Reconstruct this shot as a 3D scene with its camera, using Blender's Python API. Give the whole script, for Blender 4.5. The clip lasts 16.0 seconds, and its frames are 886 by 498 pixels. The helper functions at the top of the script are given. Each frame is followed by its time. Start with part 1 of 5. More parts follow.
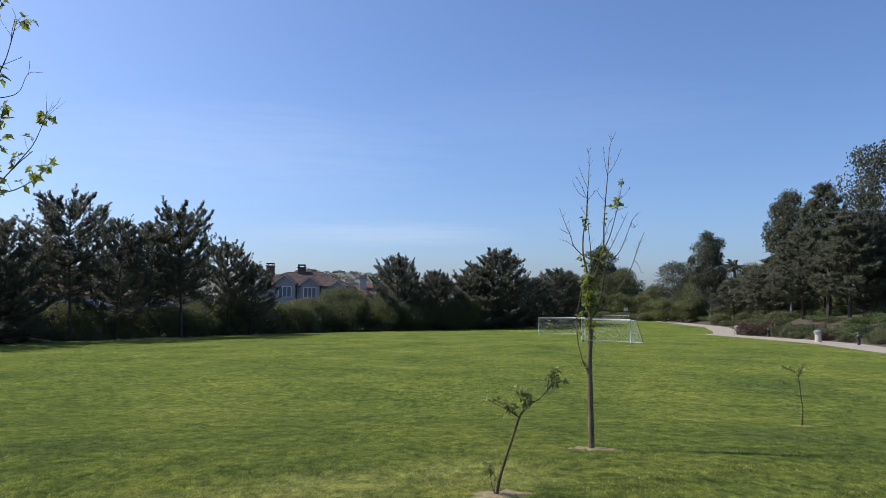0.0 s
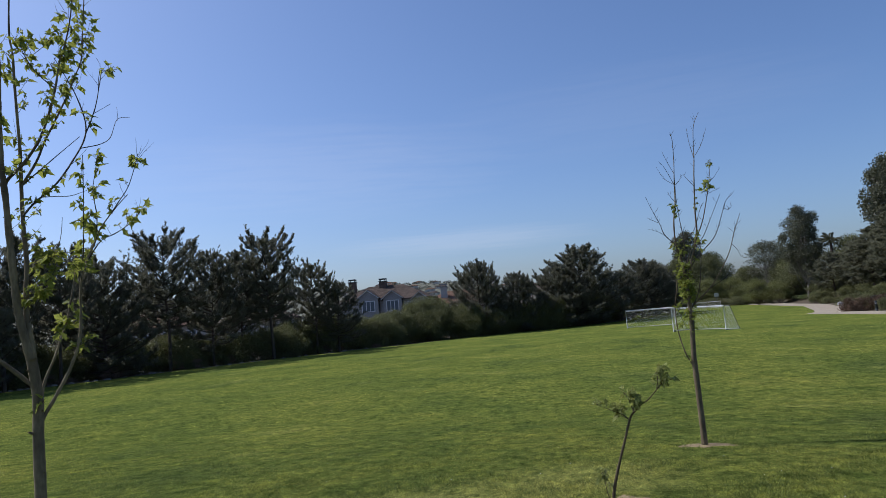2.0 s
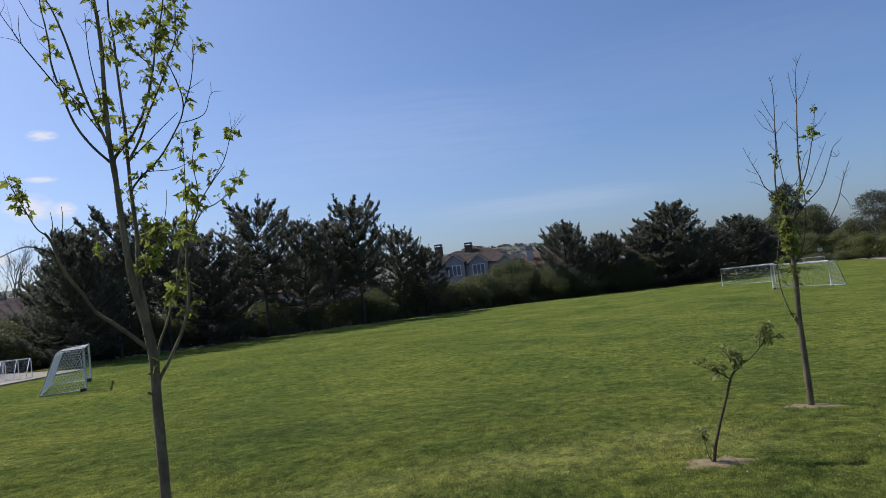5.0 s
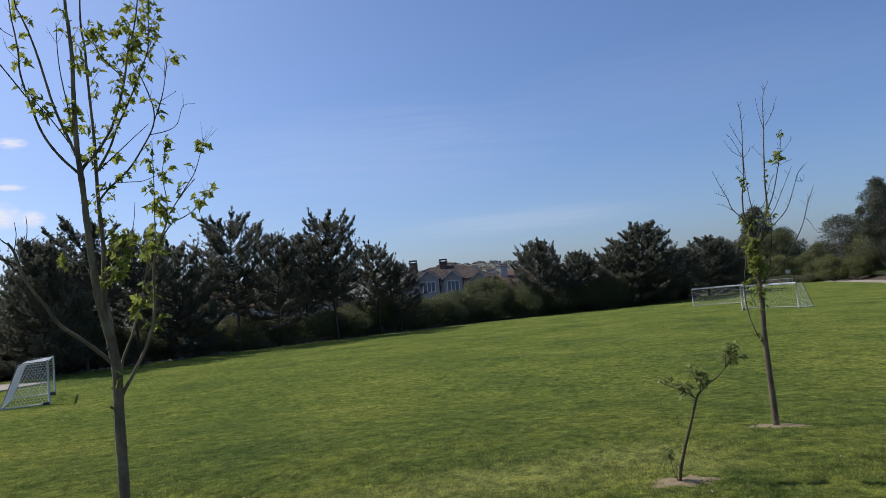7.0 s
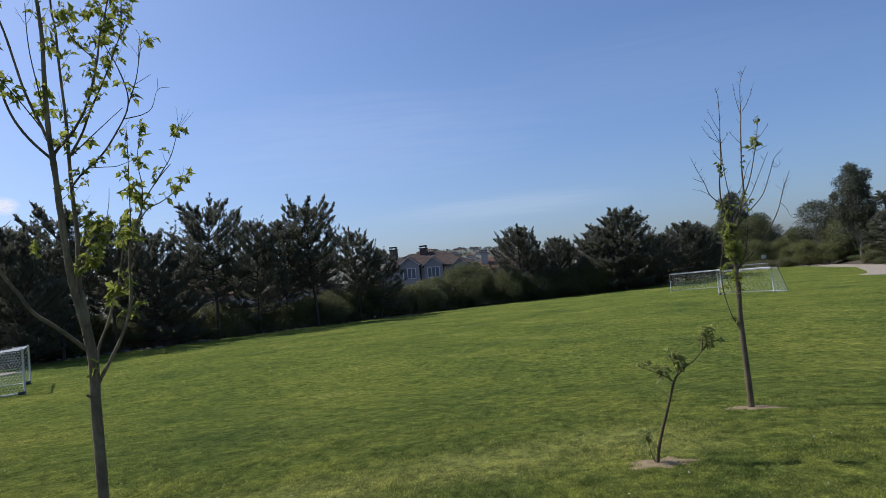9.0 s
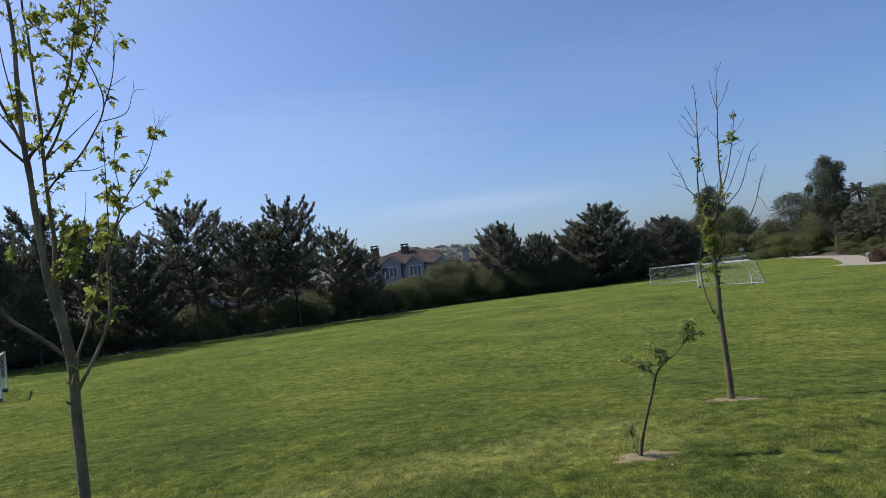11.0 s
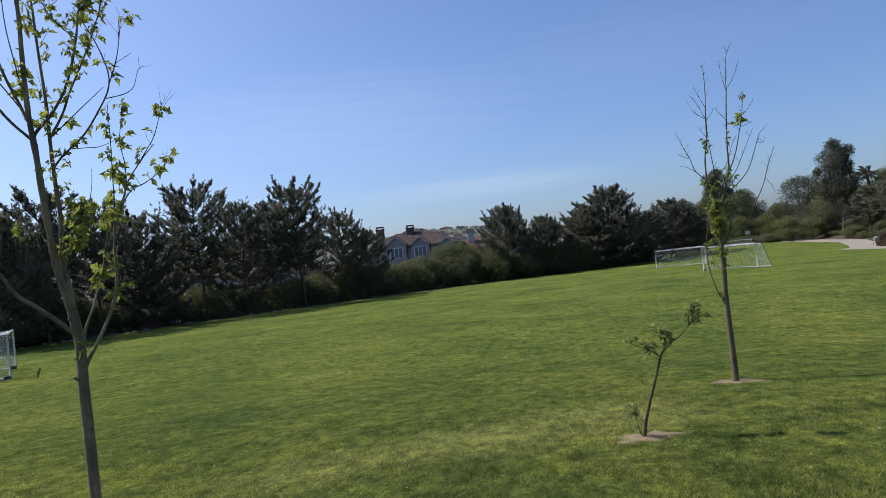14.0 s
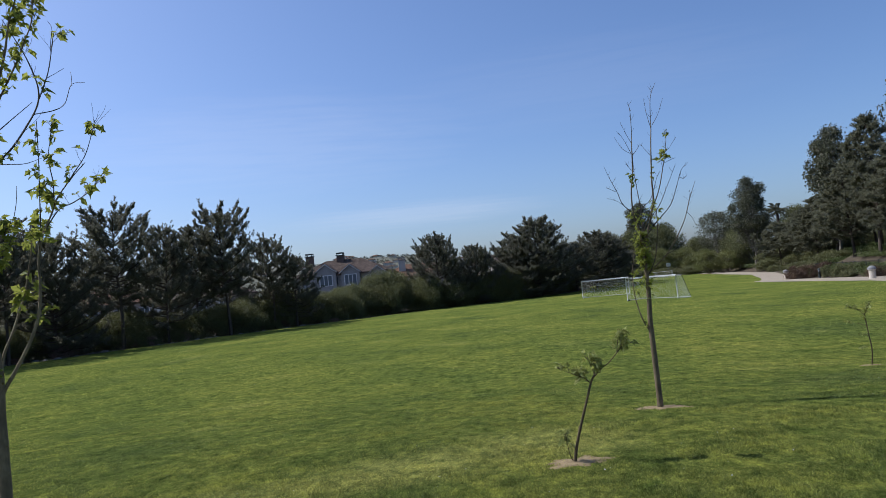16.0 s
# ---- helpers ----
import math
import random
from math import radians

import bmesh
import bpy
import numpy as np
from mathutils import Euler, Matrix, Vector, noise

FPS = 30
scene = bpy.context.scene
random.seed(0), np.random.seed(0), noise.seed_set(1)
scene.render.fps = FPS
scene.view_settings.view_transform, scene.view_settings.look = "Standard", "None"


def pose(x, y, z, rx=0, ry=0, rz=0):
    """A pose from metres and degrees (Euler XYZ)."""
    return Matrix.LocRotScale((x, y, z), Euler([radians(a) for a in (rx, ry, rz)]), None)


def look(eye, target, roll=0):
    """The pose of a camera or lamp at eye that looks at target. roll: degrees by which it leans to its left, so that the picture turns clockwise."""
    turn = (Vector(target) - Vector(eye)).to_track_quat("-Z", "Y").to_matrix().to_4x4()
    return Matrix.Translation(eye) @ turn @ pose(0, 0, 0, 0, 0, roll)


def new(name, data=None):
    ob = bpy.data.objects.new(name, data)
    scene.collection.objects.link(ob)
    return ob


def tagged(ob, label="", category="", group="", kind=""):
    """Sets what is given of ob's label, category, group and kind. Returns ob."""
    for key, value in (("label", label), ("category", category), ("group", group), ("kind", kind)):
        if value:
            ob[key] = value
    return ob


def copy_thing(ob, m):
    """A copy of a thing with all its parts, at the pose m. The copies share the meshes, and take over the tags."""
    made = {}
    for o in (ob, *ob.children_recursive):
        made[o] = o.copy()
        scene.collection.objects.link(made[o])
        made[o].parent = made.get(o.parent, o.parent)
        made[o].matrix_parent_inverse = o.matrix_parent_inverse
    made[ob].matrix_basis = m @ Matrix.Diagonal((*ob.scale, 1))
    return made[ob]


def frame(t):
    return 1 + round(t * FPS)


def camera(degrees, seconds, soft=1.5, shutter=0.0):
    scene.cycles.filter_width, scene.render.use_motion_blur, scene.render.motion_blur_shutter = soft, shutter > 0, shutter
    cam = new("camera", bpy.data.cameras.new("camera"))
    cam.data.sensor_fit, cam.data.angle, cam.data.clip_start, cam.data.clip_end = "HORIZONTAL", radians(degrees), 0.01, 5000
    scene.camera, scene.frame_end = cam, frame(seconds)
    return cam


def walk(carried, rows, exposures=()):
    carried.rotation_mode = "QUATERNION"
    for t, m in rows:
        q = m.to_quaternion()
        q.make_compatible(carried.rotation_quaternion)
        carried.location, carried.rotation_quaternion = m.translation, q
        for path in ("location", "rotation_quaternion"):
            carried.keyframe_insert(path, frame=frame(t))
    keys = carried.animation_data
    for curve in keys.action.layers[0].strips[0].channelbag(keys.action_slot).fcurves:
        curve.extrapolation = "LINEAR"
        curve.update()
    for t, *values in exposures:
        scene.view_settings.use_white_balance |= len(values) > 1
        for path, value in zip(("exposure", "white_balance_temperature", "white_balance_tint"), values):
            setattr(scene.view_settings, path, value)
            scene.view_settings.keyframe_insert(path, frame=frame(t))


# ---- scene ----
cam = camera(65.03, 16.0, soft=0.8)
PATH = [
    (0.0, pose(0.000, -0.000, 1.600, 94.45, -0.00, 0.00)),
    (0.5, pose(0.002, 0.086, 1.624, 95.66, 2.46, 5.81)),
    (1.0, pose(-0.055, 0.113, 1.632, 96.08, 4.05, 7.06)),
    (1.5, pose(-0.076, 0.141, 1.630, 95.60, 4.48, 3.61)),
    (2.0, pose(-0.113, 0.142, 1.633, 95.13, 4.86, 6.72)),
    (2.5, pose(-0.146, 0.156, 1.635, 94.30, 5.22, 10.57)),
    (3.0, pose(-0.159, 0.156, 1.633, 93.16, 5.52, 13.14)),
    (3.5, pose(-0.160, 0.168, 1.620, 92.23, 5.91, 14.28)),
    (4.0, pose(-0.165, 0.168, 1.619, 92.20, 6.22, 14.21)),
    (6.5, pose(-0.110, 0.146, 1.621, 93.99, 5.28, 12.66)),
    (7.0, pose(-0.114, 0.150, 1.621, 93.94, 5.32, 11.72)),
    (7.5, pose(-0.107, 0.151, 1.624, 93.78, 5.44, 10.78)),
    (8.0, pose(-0.108, 0.157, 1.619, 93.45, 5.56, 10.24)),
    (8.5, pose(-0.111, 0.156, 1.615, 93.07, 5.63, 10.04)),
    (9.0, pose(-0.114, 0.159, 1.614, 92.67, 5.62, 10.10)),
    (11.5, pose(-0.120, 0.156, 1.622, 92.31, 6.59, 8.26)),
    (12.0, pose(-0.123, 0.157, 1.619, 92.39, 6.38, 8.15)),
    (12.5, pose(-0.125, 0.155, 1.617, 92.18, 6.28, 8.25)),
    (13.0, pose(-0.125, 0.163, 1.612, 91.83, 6.23, 8.45)),
    (13.5, pose(-0.122, 0.165, 1.612, 91.38, 6.20, 8.82)),
    (14.0, pose(-0.123, 0.163, 1.609, 90.86, 6.27, 9.02)),
    (14.5, pose(-0.124, 0.173, 1.605, 90.43, 6.42, 8.67)),
    (15.0, pose(-0.120, 0.179, 1.603, 90.95, 6.94, 7.54)),
    (15.5, pose(-0.126, 0.139, 1.615, 91.92, 6.91, 5.45)),
    (16.0, pose(-0.173, 0.115, 1.597, 92.61, 5.66, 3.25)),
]
EXPOSURES = [(0.0, 0.35, 5900, 15), (0.5, 0.25, 5900, 15), (1.0, -0.06, 5900, 15), (1.5, -0.01, 5900, 15), (2.0, 0.06, 5900, 15), (2.5, -0.01, 5900, 15), (3.5, -0.04, 5900, 15), (4.0, -0.04, 5900, 15), (6.5, 0.01, 5900, 15), (8.5, 0.04, 5900, 15), (9.0, 0.05, 5900, 15), (11.5, 0.18, 5900, 15), (12.5, 0.21, 5900, 15), (14.5, 0.22, 5900, 15), (16.0, 0.21, 5900, 15)]
walk(cam, PATH, EXPOSURES)

# ---- world, sun ----
SUN_AZ, SUN_EL = radians(-74.0), radians(47.5)  # clockwise from +Y, above the horizon
world = bpy.data.worlds.new("world")
scene.world = world
world.use_nodes = True
wn = world.node_tree
sky = wn.nodes.new("ShaderNodeTexSky")
sky.sky_type = "NISHITA"
sky.sun_disc = False
sky.sun_elevation, sky.sun_rotation = SUN_EL, SUN_AZ
sky.air_density, sky.dust_density, sky.ozone_density = 1.0, 3.0, 6.0
sky.altitude = 700.0
wn.links.new(sky.outputs[0], wn.nodes["Background"].inputs[0])
wn.nodes["Background"].inputs[1].default_value = 0.116
sun = new("sun", bpy.data.lights.new("sun", "SUN"))
sun.data.energy, sun.data.angle, sun.data.color = 4.1, radians(0.53), (1.0, 0.95, 0.86)
to_sun = Vector((math.sin(SUN_AZ) * math.cos(SUN_EL), math.cos(SUN_AZ) * math.cos(SUN_EL), math.sin(SUN_EL)))
sun.matrix_world = look(to_sun * 50, (0, 0, 0))


# ---- materials ----
def ramp_node(nt, stops):
    r = nt.nodes.new("ShaderNodeValToRGB")
    while len(r.color_ramp.elements) < len(stops):
        r.color_ramp.elements.new(0.5)
    for e, (p, c) in zip(r.color_ramp.elements, stops):
        e.position, e.color = p, (*c, 1)
    return r


def noise_node(nt, scale, detail=4.0, stretch=None, rough=0.55, coords="Object"):
    tc = nt.nodes.new("ShaderNodeTexCoord")
    n = nt.nodes.new("ShaderNodeTexNoise")
    n.inputs["Scale"].default_value, n.inputs["Detail"].default_value = scale, detail
    n.inputs["Roughness"].default_value = rough
    if stretch:
        mp = nt.nodes.new("ShaderNodeMapping")
        mp.inputs["Scale"].default_value = stretch
        nt.links.new(tc.outputs[coords], mp.inputs[0])
        nt.links.new(mp.outputs[0], n.inputs["Vector"])
    else:
        nt.links.new(tc.outputs[coords], n.inputs["Vector"])
    return n


def mixed(nt, a, b, fac, mode="MIX"):
    m = nt.nodes.new("ShaderNodeMix")
    m.data_type, m.blend_type = "RGBA", mode
    for sock, v in ((m.inputs[6], a), (m.inputs[7], b), (m.inputs[0], fac)):
        if isinstance(v, tuple):
            sock.default_value = (*v, 1)
        elif isinstance(v, (int, float)):
            sock.default_value = v
        else:
            nt.links.new(v, sock)
    return m.outputs[2]


def surface(name, dark, light, scale=8.0, rough=0.8, bump=0.3, fine=None, stain=None, stretch=None, metal=0.0, island=0.0, spec=0.4, relief=0.02):
    """A weathered surface: coarse tone between dark and light, finer grain, relief."""
    m = bpy.data.materials.new(name)
    m.use_nodes = True
    nt = m.node_tree
    b = nt.nodes["Principled BSDF"]
    n1 = noise_node(nt, scale, 5, stretch)
    r1 = ramp_node(nt, [(0.3, dark), (0.7, light)])
    nt.links.new(n1.outputs[0], r1.inputs[0])
    col = r1.outputs[0]
    n2 = noise_node(nt, fine or scale * 9, 3, stretch)
    r2 = ramp_node(nt, [(0.25, (0.62,) * 3), (0.75, (1.25,) * 3)])
    nt.links.new(n2.outputs[0], r2.inputs[0])
    col = mixed(nt, col, r2.outputs[0], 0.8, "MULTIPLY")
    if stain:
        n3 = noise_node(nt, scale * 0.22, 3)
        r3 = ramp_node(nt, [(0.48, (0, 0, 0)), (0.66, (1, 1, 1))])
        nt.links.new(n3.outputs[0], r3.inputs[0])
        col = mixed(nt, col, stain, r3.outputs[0])
    if island:
        geo = nt.nodes.new("ShaderNodeNewGeometry")
        r4 = ramp_node(nt, [(0.0, (1 - island,) * 3), (1.0, (1 + island,) * 3)])
        nt.links.new(geo.outputs["Random Per Island"], r4.inputs[0])
        col = mixed(nt, col, r4.outputs[0], 1.0, "MULTIPLY")
    nt.links.new(col, b.inputs["Base Color"])
    b.inputs["Roughness"].default_value, b.inputs["Metallic"].default_value = rough, metal
    b.inputs["Specular IOR Level"].default_value = spec
    if bump:
        bp = nt.nodes.new("ShaderNodeBump")
        bp.inputs["Strength"].default_value, bp.inputs["Distance"].default_value = bump, relief
        nt.links.new(n2.outputs[0], bp.inputs["Height"])
        nt.links.new(bp.outputs[0], b.inputs["Normal"])
    return m


def foliage(name, stops, through_col, amount=0.35, rough=0.55, patch=0.6):
    """Leaves: every leaf its own tone, patches of tone over the crown, light passing through."""
    m = bpy.data.materials.new(name)
    m.use_nodes = True
    nt = m.node_tree
    b = nt.nodes["Principled BSDF"]
    geo = nt.nodes.new("ShaderNodeNewGeometry")
    r = ramp_node(nt, stops)
    n = noise_node(nt, patch, 2)
    mx = nt.nodes.new("ShaderNodeMath")
    mx.operation = "MULTIPLY_ADD"
    nt.links.new(n.outputs[0], mx.inputs[0])
    mx.inputs[1].default_value = 0.9
    sc = nt.nodes.new("ShaderNodeMath")
    sc.operation = "MULTIPLY_ADD"
    nt.links.new(geo.outputs["Random Per Island"], sc.inputs[0])
    sc.inputs[1].default_value, sc.inputs[2].default_value = 0.7, -0.3
    nt.links.new(sc.outputs[0], mx.inputs[2])
    nt.links.new(mx.outputs[0], r.inputs[0])
    nt.links.new(r.outputs[0], b.inputs["Base Color"])
    b.inputs["Roughness"].default_value = rough
    b.inputs["Specular IOR Level"].default_value = 0.18
    t = nt.nodes.new("ShaderNodeBsdfTranslucent")
    nt.links.new(mixed(nt, r.outputs[0], through_col, 0.5), t.inputs[0])
    ms = nt.nodes.new("ShaderNodeMixShader")
    ms.inputs[0].default_value = amount
    nt.links.new(b.outputs[0], ms.inputs[1])
    nt.links.new(t.outputs[0], ms.inputs[2])
    nt.links.new(ms.outputs[0], nt.nodes["Material Output"].inputs[0])
    return m


def lawn_material(name, blades):
    """Mown turf: greener and drier patches, mowing streaks, fine grain; blades vary one by one."""
    m = bpy.data.materials.new(name)
    m.use_nodes = True
    nt = m.node_tree
    b = nt.nodes["Principled BSDF"]
    big = noise_node(nt, 0.20, 6, (1.0, 0.7, 0.0), 0.65)
    r1 = ramp_node(nt, [(0.30, (0.098, 0.118, 0.042)), (0.45, (0.149, 0.166, 0.045)), (0.58, (0.198, 0.200, 0.052)), (0.72, (0.258, 0.236, 0.068))])
    nt.links.new(big.outputs[0], r1.inputs[0])
    mid = noise_node(nt, 1.5, 7, (1.0, 0.8, 0.0), 0.72)
    r2 = ramp_node(nt, [(0.34, (0.58, 0.67, 0.62)), (0.5, (0.98, 0.98, 0.98)), (0.66, (1.32, 1.25, 1.08))])
    nt.links.new(mid.outputs[0], r2.inputs[0])
    col = mixed(nt, r1.outputs[0], r2.outputs[0], 1.0, "MULTIPLY")
    dry = noise_node(nt, 0.33, 6, (0.7, 0.6, 0.0), 0.7)
    tc = nt.nodes.new("ShaderNodeTexCoord")
    mp = nt.nodes.new("ShaderNodeMapping")
    mp.vector_type = "TEXTURE"
    mp.inputs["Location"].default_value, mp.inputs["Rotation"].default_value, mp.inputs["Scale"].default_value = (-0.9, 6.9, 0), (0, 0, 0.55), (4.2, 1.4, 50)
    worn = nt.nodes.new("ShaderNodeTexGradient")
    worn.gradient_type = "SPHERICAL"
    nt.links.new(tc.outputs["Object"], mp.inputs[0])
    nt.links.new(mp.outputs[0], worn.inputs[0])
    both = nt.nodes.new("ShaderNodeMath")
    both.operation = "MULTIPLY_ADD"
    nt.links.new(worn.outputs["Fac"], both.inputs[0])
    both.inputs[1].default_value = 0.30
    nt.links.new(dry.outputs[0], both.inputs[2])
    r3 = ramp_node(nt, [(0.56, (0, 0, 0)), (0.76, (0.55,) * 3)])
    nt.links.new(both.outputs[0], r3.inputs[0])
    col = mixed(nt, col, (0.38, 0.335, 0.115), r3.outputs[0])
    clump = noise_node(nt, 5.5, 6, (1.0, 0.6, 0.0), 0.8)
    r6 = ramp_node(nt, [(0.36, (0.34, 0.42, 0.36)), (0.5, (0.95,) * 3), (0.64, (1.6, 1.52, 1.35))])
    nt.links.new(clump.outputs[0], r6.inputs[0])
    col = mixed(nt, col, r6.outputs[0], 0.75 if blades else 1.0, "MULTIPLY")
    grain = noise_node(nt, 22.0, 6, (1.0, 0.7, 0.0), 0.85)
    r4 = ramp_node(nt, [(0.32, (0.36,) * 3), (0.68, (1.62,) * 3)])
    nt.links.new(grain.outputs[0], r4.inputs[0])
    col = mixed(nt, col, r4.outputs[0], 0.5 if blades else 0.95, "MULTIPLY")
    if blades:
        geo = nt.nodes.new("ShaderNodeNewGeometry")
        r5 = ramp_node(nt, [(0.0, (0.66, 0.74, 0.58)), (0.6, (1.50, 1.55, 1.25)), (1.0, (2.0, 2.05, 1.7))])
        nt.links.new(geo.outputs["Random Per Island"], r5.inputs[0])
        col = mixed(nt, col, r5.outputs[0], 1.0, "MULTIPLY")
    else:
        col = mixed(nt, col, (0.79, 0.90, 0.76), 1.0, "MULTIPLY")
    nt.links.new(col, b.inputs["Base Color"])
    b.inputs["Roughness"].default_value = 0.6 if blades else 1.0
    b.inputs["Specular IOR Level"].default_value = 0.2 if blades else 0.0
    if blades:
        t = nt.nodes.new("ShaderNodeBsdfTranslucent")
        nt.links.new(col, t.inputs[0])
        ms = nt.nodes.new("ShaderNodeMixShader")
        ms.inputs[0].default_value = 0.5
        nt.links.new(b.outputs[0], ms.inputs[1])
        nt.links.new(t.outputs[0], ms.inputs[2])
        nt.links.new(ms.outputs[0], nt.nodes["Material Output"].inputs[0])
    else:
        bp = nt.nodes.new("ShaderNodeBump")
        bp.inputs["Strength"].default_value, bp.inputs["Distance"].default_value = 0.9, 0.05
        hs = nt.nodes.new("ShaderNodeMath")
        hs.operation = "ADD"
        nt.links.new(grain.outputs[0], hs.inputs[0])
        nt.links.new(clump.outputs[0], hs.inputs[1])
        nt.links.new(hs.outputs[0], bp.inputs["Height"])
        nt.links.new(bp.outputs[0], b.inputs["Normal"])
    return m


LAWN = lawn_material("turf", False)
BLADE = lawn_material("grass_blades", True)
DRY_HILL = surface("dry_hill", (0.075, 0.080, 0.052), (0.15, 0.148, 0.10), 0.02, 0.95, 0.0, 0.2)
SOIL = surface("mulch_soil", (0.048, 0.036, 0.021), (0.10, 0.076, 0.046), 1.5, 0.95, 0.6, 14)
BARE = surface("bare_earth", (0.18, 0.130, 0.062), (0.32, 0.240, 0.122), 9, 0.95, 0.9, 50)
CONCRETE = surface("path_concrete", (0.29, 0.245, 0.18), (0.37, 0.315, 0.235), 0.8, 0.9, 0.25, 30)
BARK = surface("young_bark", (0.128, 0.094, 0.050), (0.31, 0.238, 0.135), 14, 0.85, 0.5, 70, stain=(0.085, 0.062, 0.036), stretch=(1, 1, 0.35), relief=0.003)
STREET_BARK = surface("dull_bark", (0.085, 0.060, 0.034), (0.215, 0.165, 0.095), 14, 0.85, 0.5, 70, stain=(0.085, 0.062, 0.036), stretch=(1, 1, 0.35), relief=0.003)
DARK_BARK = surface("brown_bark", (0.060, 0.042, 0.021), (0.135, 0.098, 0.050), 14, 0.85, 0.5, 70, stretch=(1, 1, 0.35), relief=0.003)
TWIG = surface("twig_bark", (0.045, 0.036, 0.027), (0.10, 0.08, 0.06), 30, 0.8, 0.2)
PINE_BARK = surface("pine_bark", (0.045, 0.035, 0.028), (0.11, 0.085, 0.065), 3, 0.95, 0.8, 14, stretch=(1, 1, 0.3))
PALE_BARK = surface("pale_bark", (0.10, 0.09, 0.075), (0.22, 0.20, 0.17), 2, 0.85, 0.4, 12, stretch=(1, 1, 0.3))
SPRING = foliage("spring_leaf", [(0.1, (0.085, 0.110, 0.022)), (0.5, (0.16, 0.19, 0.036)), (0.9, (0.28, 0.31, 0.06))], (0.60, 0.62, 0.12), 0.42, 0.5, 3.0)
DULL_LEAF = foliage("sapling_leaf", [(0.1, (0.10, 0.12, 0.035)), (0.5, (0.23, 0.26, 0.075)), (0.9, (0.42, 0.44, 0.18))], (0.55, 0.55, 0.14), 0.45, 0.35, 5.0)
# low tones lifted and greyed: haze over the far pines put into the colour
NEEDLE = foliage("pine_needles", [(0.1, (0.105, 0.108, 0.084)), (0.5, (0.132, 0.136, 0.102)), (0.9, (0.162, 0.166, 0.120))], (0.26, 0.25, 0.17), 0.48, 0.6, 0.35)
SOFT_NEEDLE = foliage("soft_needles", [(0.1, (0.088, 0.092, 0.062)), (0.5, (0.140, 0.146, 0.096)), (0.9, (0.205, 0.210, 0.140))], (0.26, 0.25, 0.15), 0.42, 0.6, 0.35)
GUM = foliage("gum_leaves", [(0.1, (0.060, 0.062, 0.042)), (0.5, (0.105, 0.106, 0.068)), (0.9, (0.150, 0.15, 0.095))], (0.13, 0.15, 0.07), 0.28, 0.45, 0.4)
SHRUB = foliage("shrub_leaves", [(0.1, (0.075, 0.080, 0.040)), (0.5, (0.130, 0.138, 0.062)), (0.9, (0.205, 0.205, 0.095))], (0.22, 0.23, 0.08), 0.34, 0.5, 0.5)
OLIVE = foliage("olive_leaves", [(0.1, (0.09, 0.10, 0.035)), (0.5, (0.16, 0.17, 0.06)), (0.9, (0.25, 0.25, 0.10))], (0.26, 0.28, 0.08), 0.3, 0.5, 0.5)
GROUNDCOVER = foliage("groundcover", [(0.1, (0.045, 0.062, 0.024)), (0.5, (0.090, 0.112, 0.042)), (0.9, (0.150, 0.170, 0.070))], (0.2, 0.28, 0.07), 0.25, 0.5, 0.6)
RUST = foliage("rust_leaves", [(0.1, (0.055, 0.036, 0.025)), (0.5, (0.105, 0.066, 0.044)), (0.9, (0.17, 0.115, 0.075))], (0.17, 0.11, 0.06), 0.2, 0.6, 0.6)
PINK = foliage("dry_blossom", [(0.1, (0.16, 0.11, 0.08)), (0.5, (0.26, 0.19, 0.15)), (0.9, (0.40, 0.31, 0.26))], (0.3, 0.2, 0.16), 0.2, 0.6, 0.6)
WHITE_METAL = surface("white_paint", (0.46, 0.47, 0.47), (0.62, 0.63, 0.62), 5, 0.45, 0.05)
GREY_METAL = surface("grey_metal", (0.10, 0.11, 0.12), (0.20, 0.21, 0.22), 5, 0.45, 0.05, metal=0.4)
NET = surface("white_net", (0.64, 0.64, 0.62), (0.80, 0.80, 0.78), 9, 0.8, 0.0)
DARK_METAL = surface("dark_green_metal", (0.015, 0.02, 0.018), (0.035, 0.045, 0.04), 5, 0.5, 0.05)
SIDING = surface("grey_siding", (0.30, 0.288, 0.272), (0.37, 0.355, 0.335), 0.7, 0.85, 0.1, 8)
STUCCO = surface("cream_stucco", (0.48, 0.43, 0.36), (0.58, 0.53, 0.46), 0.7, 0.9, 0.2, 12)
TRIM = surface("white_trim", (0.66, 0.66, 0.64), (0.80, 0.80, 0.78), 2, 0.6, 0.05)
TILE = surface("brown_roof_tile", (0.075, 0.058, 0.047), (0.135, 0.104, 0.085), 0.9, 0.95, 0.4, 5, island=0.25, spec=0.08)
TILE_RED = surface("terracotta_tile", (0.13, 0.078, 0.054), (0.21, 0.132, 0.092), 0.9, 0.95, 0.4, 5, island=0.25, spec=0.08)
BRICK = surface("chimney_brick", (0.085, 0.06, 0.048), (0.15, 0.105, 0.083), 2, 0.9, 0.4, 14, island=0.2)
STONE = surface("pillar_stone", (0.44, 0.38, 0.31), (0.58, 0.52, 0.44), 4, 0.9, 0.5, 30)
CAP_STONE = surface("cap_stone", (0.16, 0.16, 0.16), (0.26, 0.26, 0.26), 5, 0.8, 0.3)
ROCK = surface("bed_rock", (0.17, 0.155, 0.135), (0.36, 0.33, 0.29), 4, 0.9, 0.7, 25)
# scrub of the far hills: distance haze is put into its greyed colour
HAZY_SCRUB = foliage("hazy_hill_scrub", [(0.1, (0.075, 0.080, 0.065)), (0.5, (0.115, 0.118, 0.092)), (0.9, (0.16, 0.155, 0.12))], (0.14, 0.15, 0.08), 0.15, 0.7, 0.02)
GLASS = bpy.data.materials.new("window_glass")
